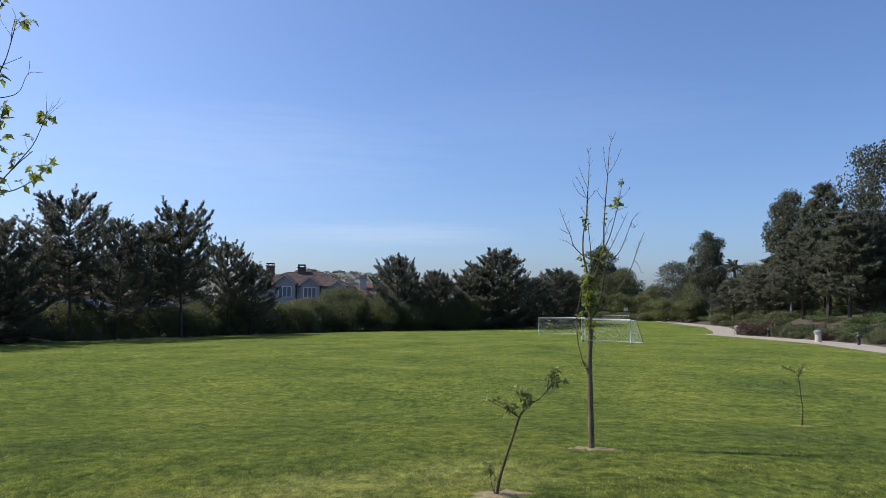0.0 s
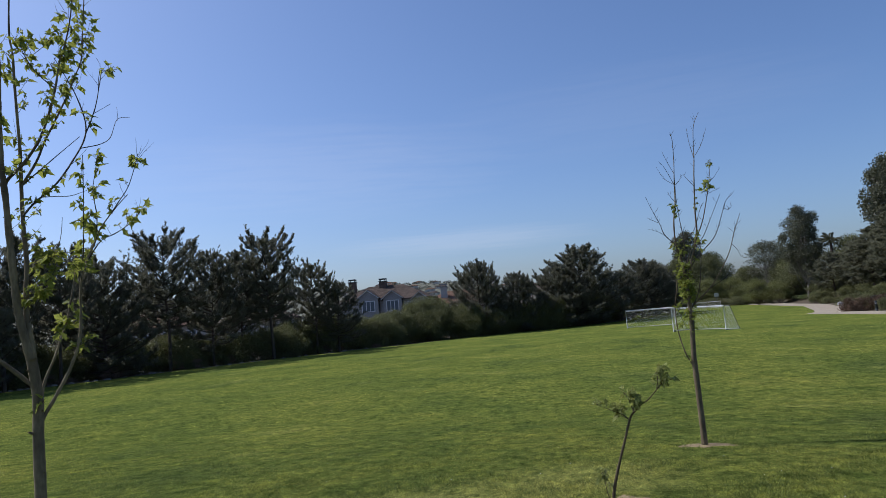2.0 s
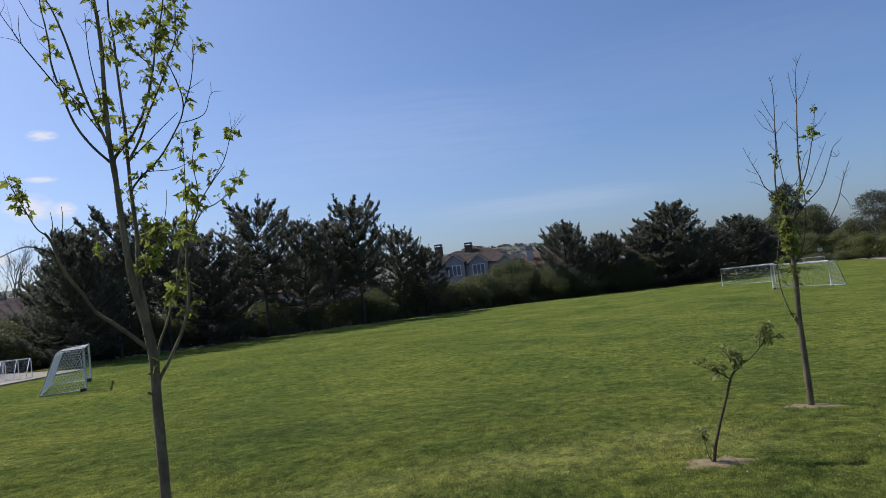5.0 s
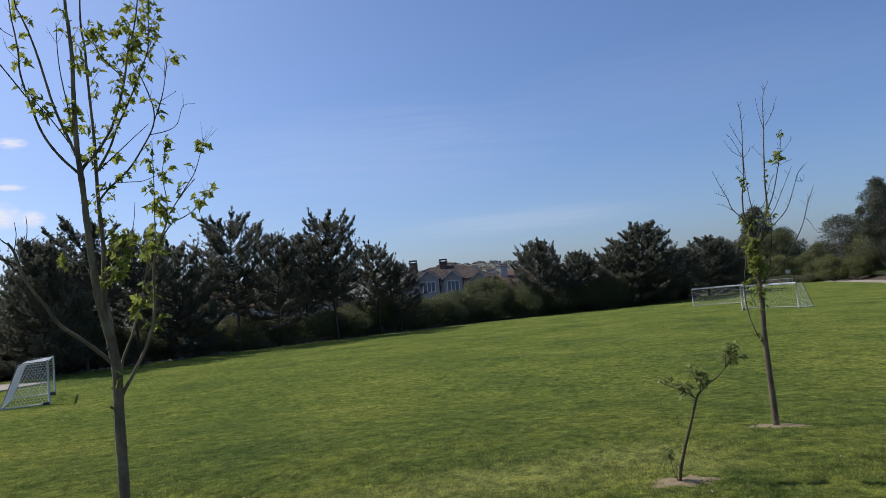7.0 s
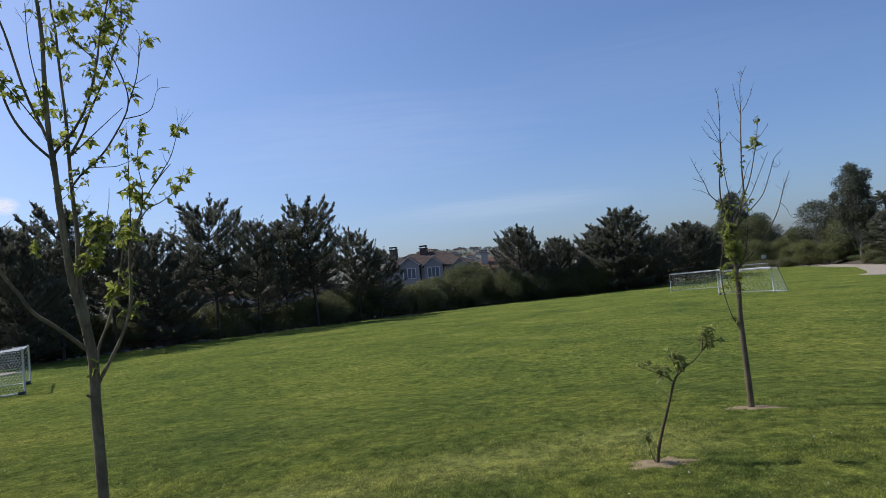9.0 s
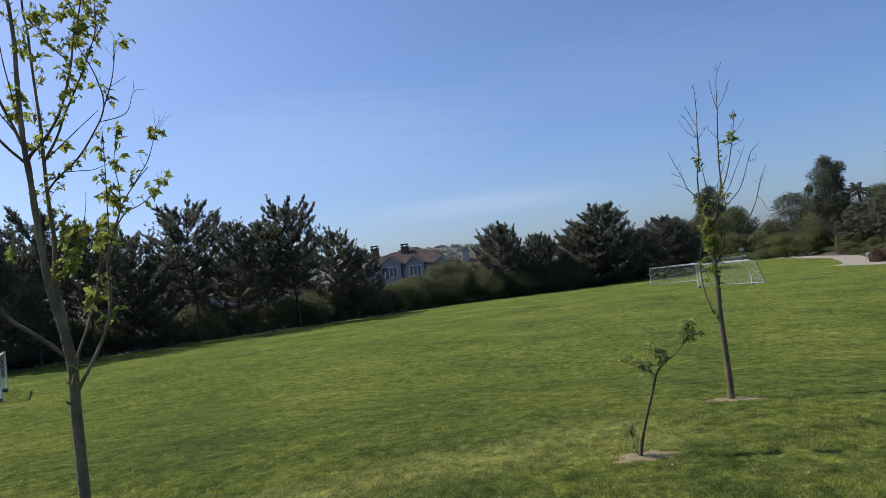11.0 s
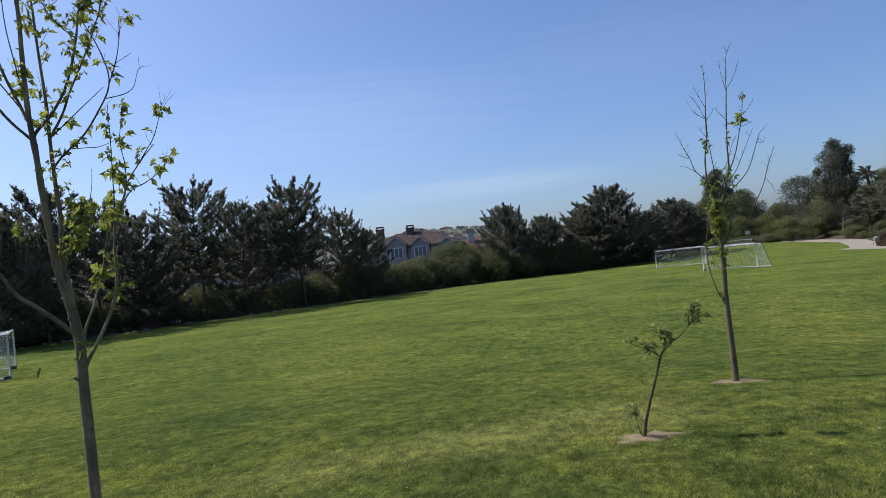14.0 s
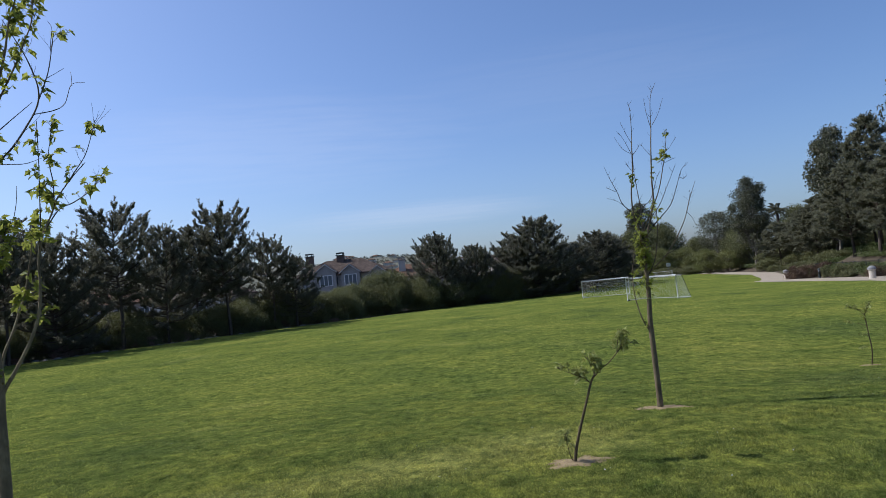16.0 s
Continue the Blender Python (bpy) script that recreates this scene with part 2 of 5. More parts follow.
GLASS.use_nodes = True
_g = GLASS.node_tree.nodes["Principled BSDF"]
_g.inputs["Base Color"].default_value = (0.16, 0.18, 0.19, 1)
_g.inputs["Roughness"].default_value = 0.06
CURTAIN = surface("curtain", (0.35, 0.36, 0.36), (0.5, 0.5, 0.5), 3, 0.9, 0.1, stretch=(6, 6, 0.4))


# ---- shape helpers ----
class Shape:
    """Collects vertices and faces of one mesh."""

    def __init__(self):
        self.v, self.f, self.many, self.n = [], [], [], 0

    def add(self, verts, faces):
        self.v.append(np.asarray(verts, float).reshape(-1, 3))
        self.f.extend([tuple(i + self.n for i in f) for f in faces])
        self.n += len(self.v[-1])

    def alike(self, verts, k):
        """Many separate faces of k corners each, in order."""
        n = len(verts) // k
        self.v.append(verts)
        self.many.append(np.arange(n * k).reshape(n, k) + self.n)
        self.n += len(verts)

    def tube(self, pts, radii, sides=6, cap=True):
        pts = [Vector(p) for p in pts]
        k = len(pts)
        up = Vector((0.31, 0.77, 0.55)).normalized()
        rings = []
        for i, p in enumerate(pts):
            d = (pts[min(i + 1, k - 1)] - pts[max(i - 1, 0)]).normalized()
            a = d.cross(up)
            a = a.normalized() if a.length > 1e-4 else d.orthogonal().normalized()
            b = d.cross(a)
            r = radii[i] if hasattr(radii, "__len__") else radii
            rings += [p + (a * math.cos(2 * math.pi * j / sides) + b * math.sin(2 * math.pi * j / sides)) * r for j in range(sides)]
        faces = [(i * sides + j, i * sides + (j + 1) % sides, (i + 1) * sides + (j + 1) % sides, (i + 1) * sides + j) for i in range(k - 1) for j in range(sides)]
        if cap:
            faces += [tuple(range(sides)), tuple((k - 1) * sides + j for j in reversed(range(sides)))]
        self.add([tuple(p) for p in rings], faces)

    def box(self, x0, y0, z0, x1, y1, z1):
        self.add([(x0, y0, z0), (x1, y0, z0), (x1, y1, z0), (x0, y1, z0), (x0, y0, z1), (x1, y0, z1), (x1, y1, z1), (x0, y1, z1)],
                 [(0, 3, 2, 1), (4, 5, 6, 7), (0, 1, 5, 4), (1, 2, 6, 5), (2, 3, 7, 6), (3, 0, 4, 7)])

    def blades(self, base, tip, side, mid=0.45):
        """Kite-shaped leaves: arrays of base points, tips and half-width vectors."""
        m = base + (tip - base) * mid
        self.alike(np.stack([base, m + side, tip, m - side], 1).reshape(-1, 3), 4)

    def spikes(self, base, tip, side):
        self.alike(np.stack([base - side, base + side, tip], 1).reshape(-1, 3), 3)

    def mesh(self, name, material, smooth=False):
        me = bpy.data.meshes.new(name)
        co = np.concatenate(self.v)
        loops = [np.array([i for f in self.f for i in f], np.int32)] + [a.ravel() for a in self.many]
        sizes = [np.array([len(f) for f in self.f], np.int32)] + [np.full(len(a), a.shape[1]) for a in self.many]
        loops, sizes = np.concatenate(loops).astype(np.int32), np.concatenate(sizes).astype(np.int32)
        me.vertices.add(len(co))
        me.vertices.foreach_set("co", co.astype(np.float32).ravel())
        me.loops.add(len(loops))
        me.loops.foreach_set("vertex_index", loops)
        me.polygons.add(len(sizes))
        me.polygons.foreach_set("loop_start", (np.cumsum(sizes) - sizes).astype(np.int32))
        me.update(calc_edges=True)
        me.materials.append(material)
        if smooth:
            me.shade_smooth()
        else:
            me.shade_flat()
        me.update()
        return me


def part(name, shape, material, parent, label="", smooth=False):
    ob = new(name, shape.mesh(name, material, smooth))
    ob.parent = parent
    return tagged(ob, label=label)


def thing(name, m, label, category, group="", kind=""):
    ob = new(name)
    ob.matrix_basis = m
    ob.empty_display_size = 0.2
    return tagged(ob, label, category, group, kind)


def solid(name, shape, material, label, category="", kind="structure", smooth=False, group=""):
    ob = new(name, shape.mesh(name, material, smooth))
    return tagged(ob, label, category, group, kind)


def unit(a):
    return a / np.maximum(np.linalg.norm(a, axis=-1, keepdims=True), 1e-9)


def curve_through(pts, per=5):
    """A smooth line through a few points."""
    p = [Vector(q) for q in pts]
    p = [p[0] * 2 - p[1]] + p + [p[-1] * 2 - p[-2]]
    out = []
    for i in range(1, len(p) - 2):
        for s in range(per):
            t = s / per
            a, b, c, d = p[i - 1], p[i], p[i + 1], p[i + 2]
            out.append(0.5 * (2 * b + (c - a) * t + (2 * a - 5 * b + 4 * c - d) * t * t + (3 * b - a - 3 * c + d) * t ** 3))
    return out + [p[-2]]


def smooth01(u):
    u = np.clip(u, 0, 1)
    return u * u * (3 - 2 * u)


# ---- plan of the park ----
EDGE_Y = (-45, 28, 43, 52, 62, 73, 86, 102, 109, 120, 165)   # bed along the trees: y, x
EDGE_X = (-75, -60, -46, -41.5, -37.5, -32, -23.5, -11, 3.5, 16, 27)
PATH_Y = (-45, 10, 46, 60, 69, 87, 91, 100, 119, 165)        # lawn's edge along the path
PATH_X = (16, 20, 29, 32, 32.4, 32.6, 35.2, 38.6, 44.5, 48)


def left_edge(y):
    return np.interp(y, EDGE_Y, EDGE_X) + 0.35 * np.sin(y * 0.55) + 0.2 * np.sin(y * 1.3)


def right_edge(y):
    return np.interp(y, PATH_Y, PATH_X)


def ground_z(x, y):
    x, y = np.asarray(x, float), np.asarray(y, float)
    s = np.where(y > 0, np.hypot(0.35 * x, y), np.abs(0.35 * x))
    z = -0.05 - 1.1 * smooth01((s - 2.5) / 19) - 0.015 * np.clip(s - 8, 0, 92)
    bank = x - np.interp(y, PATH_Y, PATH_X) - 4.8
    z = z + 2.6 * smooth01(bank / 10) + 0.8 * smooth01((bank - 9) / 25)
    r = np.hypot(x, y)
    wave = 0.55 + 0.05 * np.sin(x * 0.011 + 1.2) + 0.04 * np.sin(x * 0.027 + y * 0.006) + 0.02 * np.sin(x * 0.071 + y * 0.02)
    wave = wave * (0.25 + 0.75 * smooth01((0.02 - x / np.maximum(y, 1)) / 0.10))
    z = z + 117 * wave * smooth01((r - 650) / 750) * smooth01(y / 200)
    return z


def gz(x, y):
    return float(ground_z(x, y))


def grid_mesh(shape, xs, ys, zs):
    """xs, ys, zs: 2D arrays."""
    a, b = xs.shape
    v = np.stack([xs, ys, zs], -1).reshape(-1, 3)
    f = [(i * b + j, i * b + j + 1, (i + 1) * b + j + 1, (i + 1) * b + j) for i in range(a - 1) for j in range(b - 1)]
    shape.add(v, f)


# ---- ground ----
def build_ground():
    far = np.array([80, 90, 105, 125, 150, 180, 220, 270, 330, 400, 480, 570, 680, 760, 840, 920, 1000, 1080, 1160, 1240, 1320, 1400, 1500, 1700, 2200, 3500])
    gx = np.concatenate([-far[::-1], np.arange(-78, 78.1, 1.5), far])
    gy = np.concatenate([-far[::-1] + 30, np.arange(-48, 175, 1.5), far[6:] - 30])
    xs, ys = np.meshgrid(gx, gy)
    s = Shape()
    grid_mesh(s, xs, ys, ground_z(xs, ys))
    ob = solid("ground", s, SOIL, "brown mulch and bare soil ground round the park", "ground", smooth=True)
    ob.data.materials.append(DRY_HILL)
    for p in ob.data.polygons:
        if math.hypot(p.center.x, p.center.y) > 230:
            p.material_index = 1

    ys1 = np.arange(-45, 165.1, 1.0)
    u = np.linspace(0, 1, 90)
    ly, lu = np.meshgrid(ys1, u, indexing="ij")
    lx = left_edge(ly) + (right_edge(ly) - left_edge(ly)) * lu
    s = Shape()
    grid_mesh(s, lx, ly, ground_z(lx, ly) + 0.04 - 0.03 * (lu < 0.005))
    solid("lawn", s, LAWN, "mown green park lawn with drier yellowish patches", "lawn", smooth=True)

    s = Shape()
    py, pu = np.meshgrid(ys1, np.linspace(0, 1, 7), indexing="ij")
    width = np.interp(py, (-45, 50, 69, 80, 90, 97, 105, 165), (3.4, 3.5, 4.2, 3.6, 3.4, 4.2, 4.0, 4.0))
    px = right_edge(py) + width * pu
    grid_mesh(s, px, py, ground_z(px, py) + 0.05)
    solid("footpath", s, CONCRETE, "pale sandy concrete footpath along the lawn", "path", smooth=True)

    # crossing path and bare apron at the lawn's far end
    s = Shape()
    ax, ay = np.meshgrid(np.linspace(4, 56, 27), np.linspace(165, 171, 5))
    grid_mesh(s, ax, ay, ground_z(ax, ay) + 0.08)
    solid("footpath_far", s, CONCRETE, "pale footpath crossing beyond the lawn", "path", smooth=True)


def build_pad():
    s = Shape()
    c = [(-34.2, 31.0), (-35.3, 40.0), (-46, 43), (-47, 30)]
    top = [(x, y, gz(x, y) + 0.12) for x, y in c]
    low = [(x, y, gz(x, y) - 0.2) for x, y in c]
    s.add(top + low, [(0, 1, 2, 3), (0, 4, 5, 1), (1, 5, 6, 2), (2, 6, 7, 3), (3, 7, 4, 0)])
    solid("concrete_pad", s, CONCRETE, "pale concrete pad beside the lawn", "pavement")


build_ground()
build_pad()


# ---- young trees ----
LOBES = ((0, 0), (0.18, 0.0), (0.46, 0.0), (0.27, 0.25), (0.60, 0.49), (0.30, 0.55), (0.21, 0.71), (0.0, 1.05))


def leaf_template():
    """A five-lobed leaf, one unit long, lying in x-y with a folded midrib."""
    right = [(x, y, 0.30 * x - 0.25 * y * y + 0.06 * math.sin(9 * y)) for x, y in LOBES]
    left = [(-x, y, z) for x, y, z in right[1:-1]]
    v = right + left
    f = [(0, 1, 6), (1, 2, 3), (1, 3, 6), (3, 4, 5), (3, 5, 6), (0, 6, 7)]
    n = len(right)
    idx = {i: n + i - 1 for i in range(1, n - 1)}
    f += [tuple(idx.get(i, i) for i in reversed(t)) for t in f]
    return np.array(v), f


LEAF_V, LEAF_F = leaf_template()
LEAF_JITTER = np.random.RandomState(2).normal(0, 0.06, (1040, 3))


def put_leaf(shape, p, direction, size, rng):
    """A leaf whose stalk is at p and that droops along direction."""
    y = Vector(direction).normalized()
    n = Vector((rng.gauss(0, 1.0), rng.gauss(0, 1.0), 0.8)).normalized()
    x = y.cross(n)
    if x.length < 0.05:
        x = y.orthogonal()
    x.normalize()
    n = x.cross(y)
    m = np.array([x, y, n]).T
    v = LEAF_V * (rng.uniform(0.6, 1.1), 1.0, 1.0)
    k = rng.randrange(1000)
    v = v + LEAF_JITTER[k:k + len(v)] * (1, 1, 1.6)
    v[:, 2] -= rng.uniform(0.0, 0.5) * v[:, 1] ** 2
    shape.add((v * size) @ m.T + np.array(p), LEAF_F)


class YoungTree:
    """Wood and leaves of a slender street tree; limbs lie in a fan (across, height) with some depth."""

    def __init__(self, right, seed):
        self.rng = random.Random(seed)
        self.right = Vector((right[0], right[1], 0)).normalized()
        self.away = Vector((-self.right.y, self.right.x, 0))
        self.wood, self.twigs, self.leaves = Shape(), Shape(), Shape()

    def limb(self, pts, r0, r1, depth=0.0, bark=True, sides=7):
        k = len(pts)
        q = [self.right * u + self.away * (depth * (i / (k - 1)) ** 1.3) + Vector((0, 0, z)) for i, (u, z) in enumerate(pts)]
        line = curve_through(q, 5)
        n = len(line)
        rad = [r0 + (r1 - r0) * i / (n - 1) for i in range(n)]
        rad = [r * (1 + (0.10 if r0 < 0.025 else 0.03) * self.rng.uniform(-1, 1)) for r in rad]
        (self.wood if bark else self.twigs).tube(line, rad, sides)
        return line

    def shoots(self, line, n, a, b, length, leaves, size, up=0.8, spread=0.7, r=0.0022):
        rng = self.rng
        for _ in range(n):
            t = rng.uniform(a, b) * (len(line) - 1)
            i = min(int(t), len(line) - 2)
            p = line[i].lerp(line[i + 1], t - i)
            d = (line[i + 1] - line[i]).normalized()
            ang = rng.uniform(0, 2 * math.pi)
            out = self.right * math.cos(ang) + self.away * math.sin(ang)
            v = (d * up + out * spread + Vector((0, 0, 0.25))).normalized()
            ln = length * rng.uniform(0.45, 1.15)
            pts = [p]
            for s in range(4):
                v = (v + Vector((rng.gauss(0, 0.14), rng.gauss(0, 0.14), 0.12))).normalized()
                pts.append(pts[-1] + v * ln / 4)
            self.twigs.tube(pts, [r, r * 0.9, r * 0.75, r * 0.6, r * 0.4], 4)
            if rng.random() < 0.5:
                w = (v + Vector((rng.gauss(0, 0.8), rng.gauss(0, 0.8), 0.2))).normalized()
                self.twigs.tube([pts[2], pts[2] + w * ln * 0.3], [r * 0.6, r * 0.35], 3)
            k = int(leaves * rng.uniform(0.6, 1.4) + rng.random())
            for _ in range(k):
                f = rng.uniform(0.35, 1.0) * 4
                j = min(int(f), 3)
                q = pts[j].lerp(pts[j + 1], f - j)
                e = Vector((rng.gauss(0, 1), rng.gauss(0, 1), rng.gauss(0.0, 0.6))).normalized()
                s = size * rng.uniform(0.55, 1.2)
                self.twigs.tube([q, q + e * s * 0.45], [0.0011, 0.0008], 3, False)
                put_leaf(self.leaves, q + e * s * 0.4, e + Vector((0, 0, -0.15)), s, rng)

    def finish(self, name, place, label, leaf, bark, group="young trees in the lawn"):
        t = thing(name, Matrix.Translation(place), label, "tree", group)
        part("trunk", self.wood, bark, t, "grey-brown trunk and limbs", True)
        tagged(part("twig", self.twigs, TWIG, t, "thin dark twigs"), kind="stuff")
        tagged(part("foliage", self.leaves, leaf, t, "sparse fresh leaves"), kind="stuff")
        return t


def plane_tree():
    base = (-2.80, 3.70)
    t = YoungTree((0.801, 0.599), 11)
    t.limb([(0.0, -0.06), (0.005, 0.25), (0.01, 0.55), (0.008, 0.91), (0.006, 1.15), (0.010, 1.37), (0.0, 1.485), (-0.015, 1.60)], 0.0318, 0.0268, sides=12)
    s1 = t.limb([(-0.012, 1.57), (-0.045, 1.723), (-0.069, 1.857), (-0.085, 2.034), (-0.099, 2.227), (-0.112, 2.469), (-0.127, 2.66), (-0.131, 2.856), (-0.130, 3.042), (-0.127, 3.229), (-0.136, 3.401), (-0.146, 3.545), (-0.15, 4.1), (-0.17, 4.5)], 0.0235, 0.0060, -0.10, sides=9)
    s2 = t.limb([(0.0, 1.56), (-0.017, 1.735), (-0.031, 1.839), (-0.030, 1.986), (-0.024, 2.149), (-0.035, 2.36), (-0.039, 2.614), (-0.040, 2.80), (-0.048, 2.973), (-0.057, 3.18), (-0.063, 3.38), (-0.078, 3.551), (-0.06, 4.1)], 0.0170, 0.0045, 0.20, sides=8)
    a = t.limb([(-0.01, 1.45), (-0.084, 1.531), (-0.170, 1.614), (-0.268, 1.703), (-0.325, 1.808), (-0.382, 1.899), (-0.426, 2.002), (-0.451, 2.103), (-0.479, 2.154)], 0.0115, 0.0068, -0.15)
    a1 = t.limb([(-0.475, 2.15), (-0.526, 2.192), (-0.564, 2.264), (-0.601, 2.35), (-0.628, 2.407), (-0.66, 2.50)], 0.0041, 0.0017, 0.02, False, 5)
    a2 = t.limb([(-0.440, 2.04), (-0.508, 2.078), (-0.579, 2.10), (-0.639, 2.087), (-0.72, 2.05), (-0.81, 2.02)], 0.0045, 0.0020, -0.02, False, 5)
    t.limb([(-0.465, 2.13), (-0.453, 2.216), (-0.459, 2.287)], 0.0030, 0.0016, 0.0, False, 4)
    t.limb([(-0.445, 2.09), (-0.410, 2.178), (-0.401, 2.256), (-0.405, 2.321)], 0.0032, 0.0016, 0.03, False, 4)
    t.limb([(-0.408, 2.165), (-0.370, 2.19), (-0.345, 2.217)], 0.0024, 0.0014, 0.03, False, 4)
    t.limb([(-0.337, 1.817), (-0.407, 1.908), (-0.446, 1.975)], 0.0034, 0.0022, -0.12, False, 5)
    b = t.limb([(0.015, 1.24), (0.045, 1.30), (0.095, 1.385), (0.174, 1.538), (0.219, 1.682), (0.233, 1.816), (0.234, 1.952), (0.255, 2.087), (0.310, 2.214), (0.348, 2.311), (0.427, 2.425), (0.497, 2.508)], 0.0115, 0.0022, -0.06)
    b5 = t.limb([(0.270, 2.12), (0.351, 2.245), (0.433, 2.291), (0.518, 2.355), (0.581, 2.438)], 0.0042, 0.0016, 0.06, False, 5)
    b6 = t.limb([(0.245, 2.04), (0.257, 2.18), (0.262, 2.35), (0.268, 2.53), (0.270, 2.74)], 0.0044, 0.0018, -0.05, False, 5)
    b7 = t.limb([(0.392, 2.38), (0.45, 2.47), (0.505, 2.56), (0.545, 2.68), (0.565, 2.76)], 0.0036, 0.0015, -0.05, False, 5)
    b8 = t.limb([(0.330, 2.27), (0.335, 2.40), (0.320, 2.54), (0.338, 2.66), (0.352, 2.76)], 0.0034, 0.0015, 0.05, False, 5)
    c = t.limb([(0.015, 1.34), (0.030, 1.40), (0.047, 1.479), (0.095, 1.591), (0.138, 1.72), (0.163, 1.79), (0.205, 2.0), (0.225, 2.18)], 0.0090, 0.0030, 0.14)
    c2 = t.limb([(0.05, 1.98), (0.091, 2.142), (0.121, 2.17), (0.150, 2.29), (0.161, 2.40)], 0.0035, 0.0015, 0.10, False, 5)
    c3 = t.limb([(-0.02, 1.80), (0.03, 1.92), (0.08, 2.02), (0.12, 2.10)], 0.0034, 0.0016, -0.08, False, 5)
    c4 = t.limb([(-0.07, 1.86), (-0.14, 1.93), (-0.20, 1.99), (-0.25, 2.02)], 0.0030, 0.0016, -0.15, False, 5)
    d = t.limb([(-0.120, 2.55), (-0.207, 2.644), (-0.275, 2.743), (-0.318, 2.84), (-0.353, 2.965), (-0.383, 3.076), (-0.401, 3.173), (-0.404, 3.271), (-0.418, 3.397), (-0.435, 3.522), (-0.46, 3.9)], 0.0082, 0.0030, 0.1)
    d2 = t.limb([(-0.37, 3.00), (-0.446, 3.116), (-0.533, 3.25), (-0.575, 3.331), (-0.64, 3.45), (-0.71, 3.62)], 0.0042, 0.0015, 0.05, False, 5)
    t.limb([(-0.53, 3.247), (-0.577, 3.282), (-0.640, 3.305)], 0.0022, 0.0013, 0.05, False, 4)
    t.limb([(-0.535, 3.253), (-0.544, 3.34), (-0.54, 3.43)], 0.0022, 0.0013, 0.03, False, 4)
    t.limb([(-0.418, 3.345), (-0.478, 3.392), (-0.520, 3.487), (-0.57, 3.60)], 0.0030, 0.0015, 0.05, False, 4)
    e = t.limb([(-0.122, 2.62), (-0.164, 2.743), (-0.207, 2.856), (-0.238, 2.954), (-0.267, 3.08), (-0.296, 3.206), (-0.332, 3.332), (-0.363, 3.414), (-0.389, 3.497), (-0.42, 3.9)], 0.0092, 0.0030, -0.2)
    e2 = t.limb([(-0.153, 2.714), (-0.255, 2.869), (-0.312, 2.938), (-0.374, 3.021)], 0.0040, 0.0016, -0.15, False, 5)
    e3 = t.limb([(-0.131, 2.76), (-0.146, 2.828), (-0.168, 2.97), (-0.190, 3.126), (-0.197, 3.254), (-0.195, 3.40)], 0.0045, 0.0018, -0.12, False, 5)
    f = t.limb([(-0.115, 2.56), (-0.097, 2.601), (-0.014, 2.70), (0.060, 2.83), (0.109, 2.976), (0.145, 3.124), (0.169, 3.273), (0.204, 3.394), (0.237, 3.577), (0.28, 4.0)], 0.0100, 0.0030, -0.1)
    fs = t.limb([(0.150, 3.135), (0.070, 3.195), (0.010, 3.265), (-0.025, 3.336)], 0.0038, 0.0016, -0.12, False, 5)
    f2 = t.limb([(-0.02, 3.29), (0.03, 3.32), (0.09, 3.38), (0.13, 3.44)], 0.0026, 0.0014, 0.0, False, 4)
    g = t.limb([(-0.042, 2.55), (0.038, 2.70), (0.086, 2.83), (0.132, 2.933), (0.196, 3.082), (0.246, 3.218), (0.290, 3.355), (0.305, 3.582), (0.33, 3.9)], 0.0075, 0.0023, 0.05)
    h = t.limb([(-0.036, 2.39), (0.022, 2.466), (0.135, 2.583), (0.225, 2.728), (0.289, 2.862), (0.298, 2.981), (0.254, 3.143), (0.196, 3.275), (0.149, 3.376)], 0.0070, 0.0020, 0.15, False, 6)
    h2 = t.limb([(0.295, 2.88), (0.350, 3.042), (0.383, 3.209), (0.403, 3.286), (0.489, 3.325)], 0.0036, 0.0014, 0.1, False, 5)
    t.limb([(0.37, 3.14), (0.375, 3.22), (0.39, 3.32), (0.375, 3.38)], 0.0020, 0.0012, 0.1, False, 4)
    t.limb([(0.335, 3.0), (0.385, 3.045), (0.44, 3.10)], 0.0020, 0.0012, 0.1, False, 4)
    h3 = t.limb([(0.262, 2.79), (0.369, 2.825), (0.429, 2.878), (0.473, 3.0), (0.55, 3.03)], 0.0032, 0.0012, 0.12, False, 5)
    t.limb([(0.465, 2.97), (0.472, 3.03), (0.478, 3.09)], 0.0018, 0.0011, 0.12, False, 4)
    h4 = t.limb([(-0.038, 2.56), (0.076, 2.685), (0.162, 2.787), (0.272, 2.913)], 0.0042, 0.0020, 0.2, False, 5)
    t.limb([(0.06, 2.50), (0.14, 2.51), (0.211, 2.523), (0.296, 2.566)], 0.0030, 0.0014, 0.12, False, 4)
    bare = (s1, s2, d, d2, e, f, g, h, b, b5, b7, h2, a1, fs, e3)
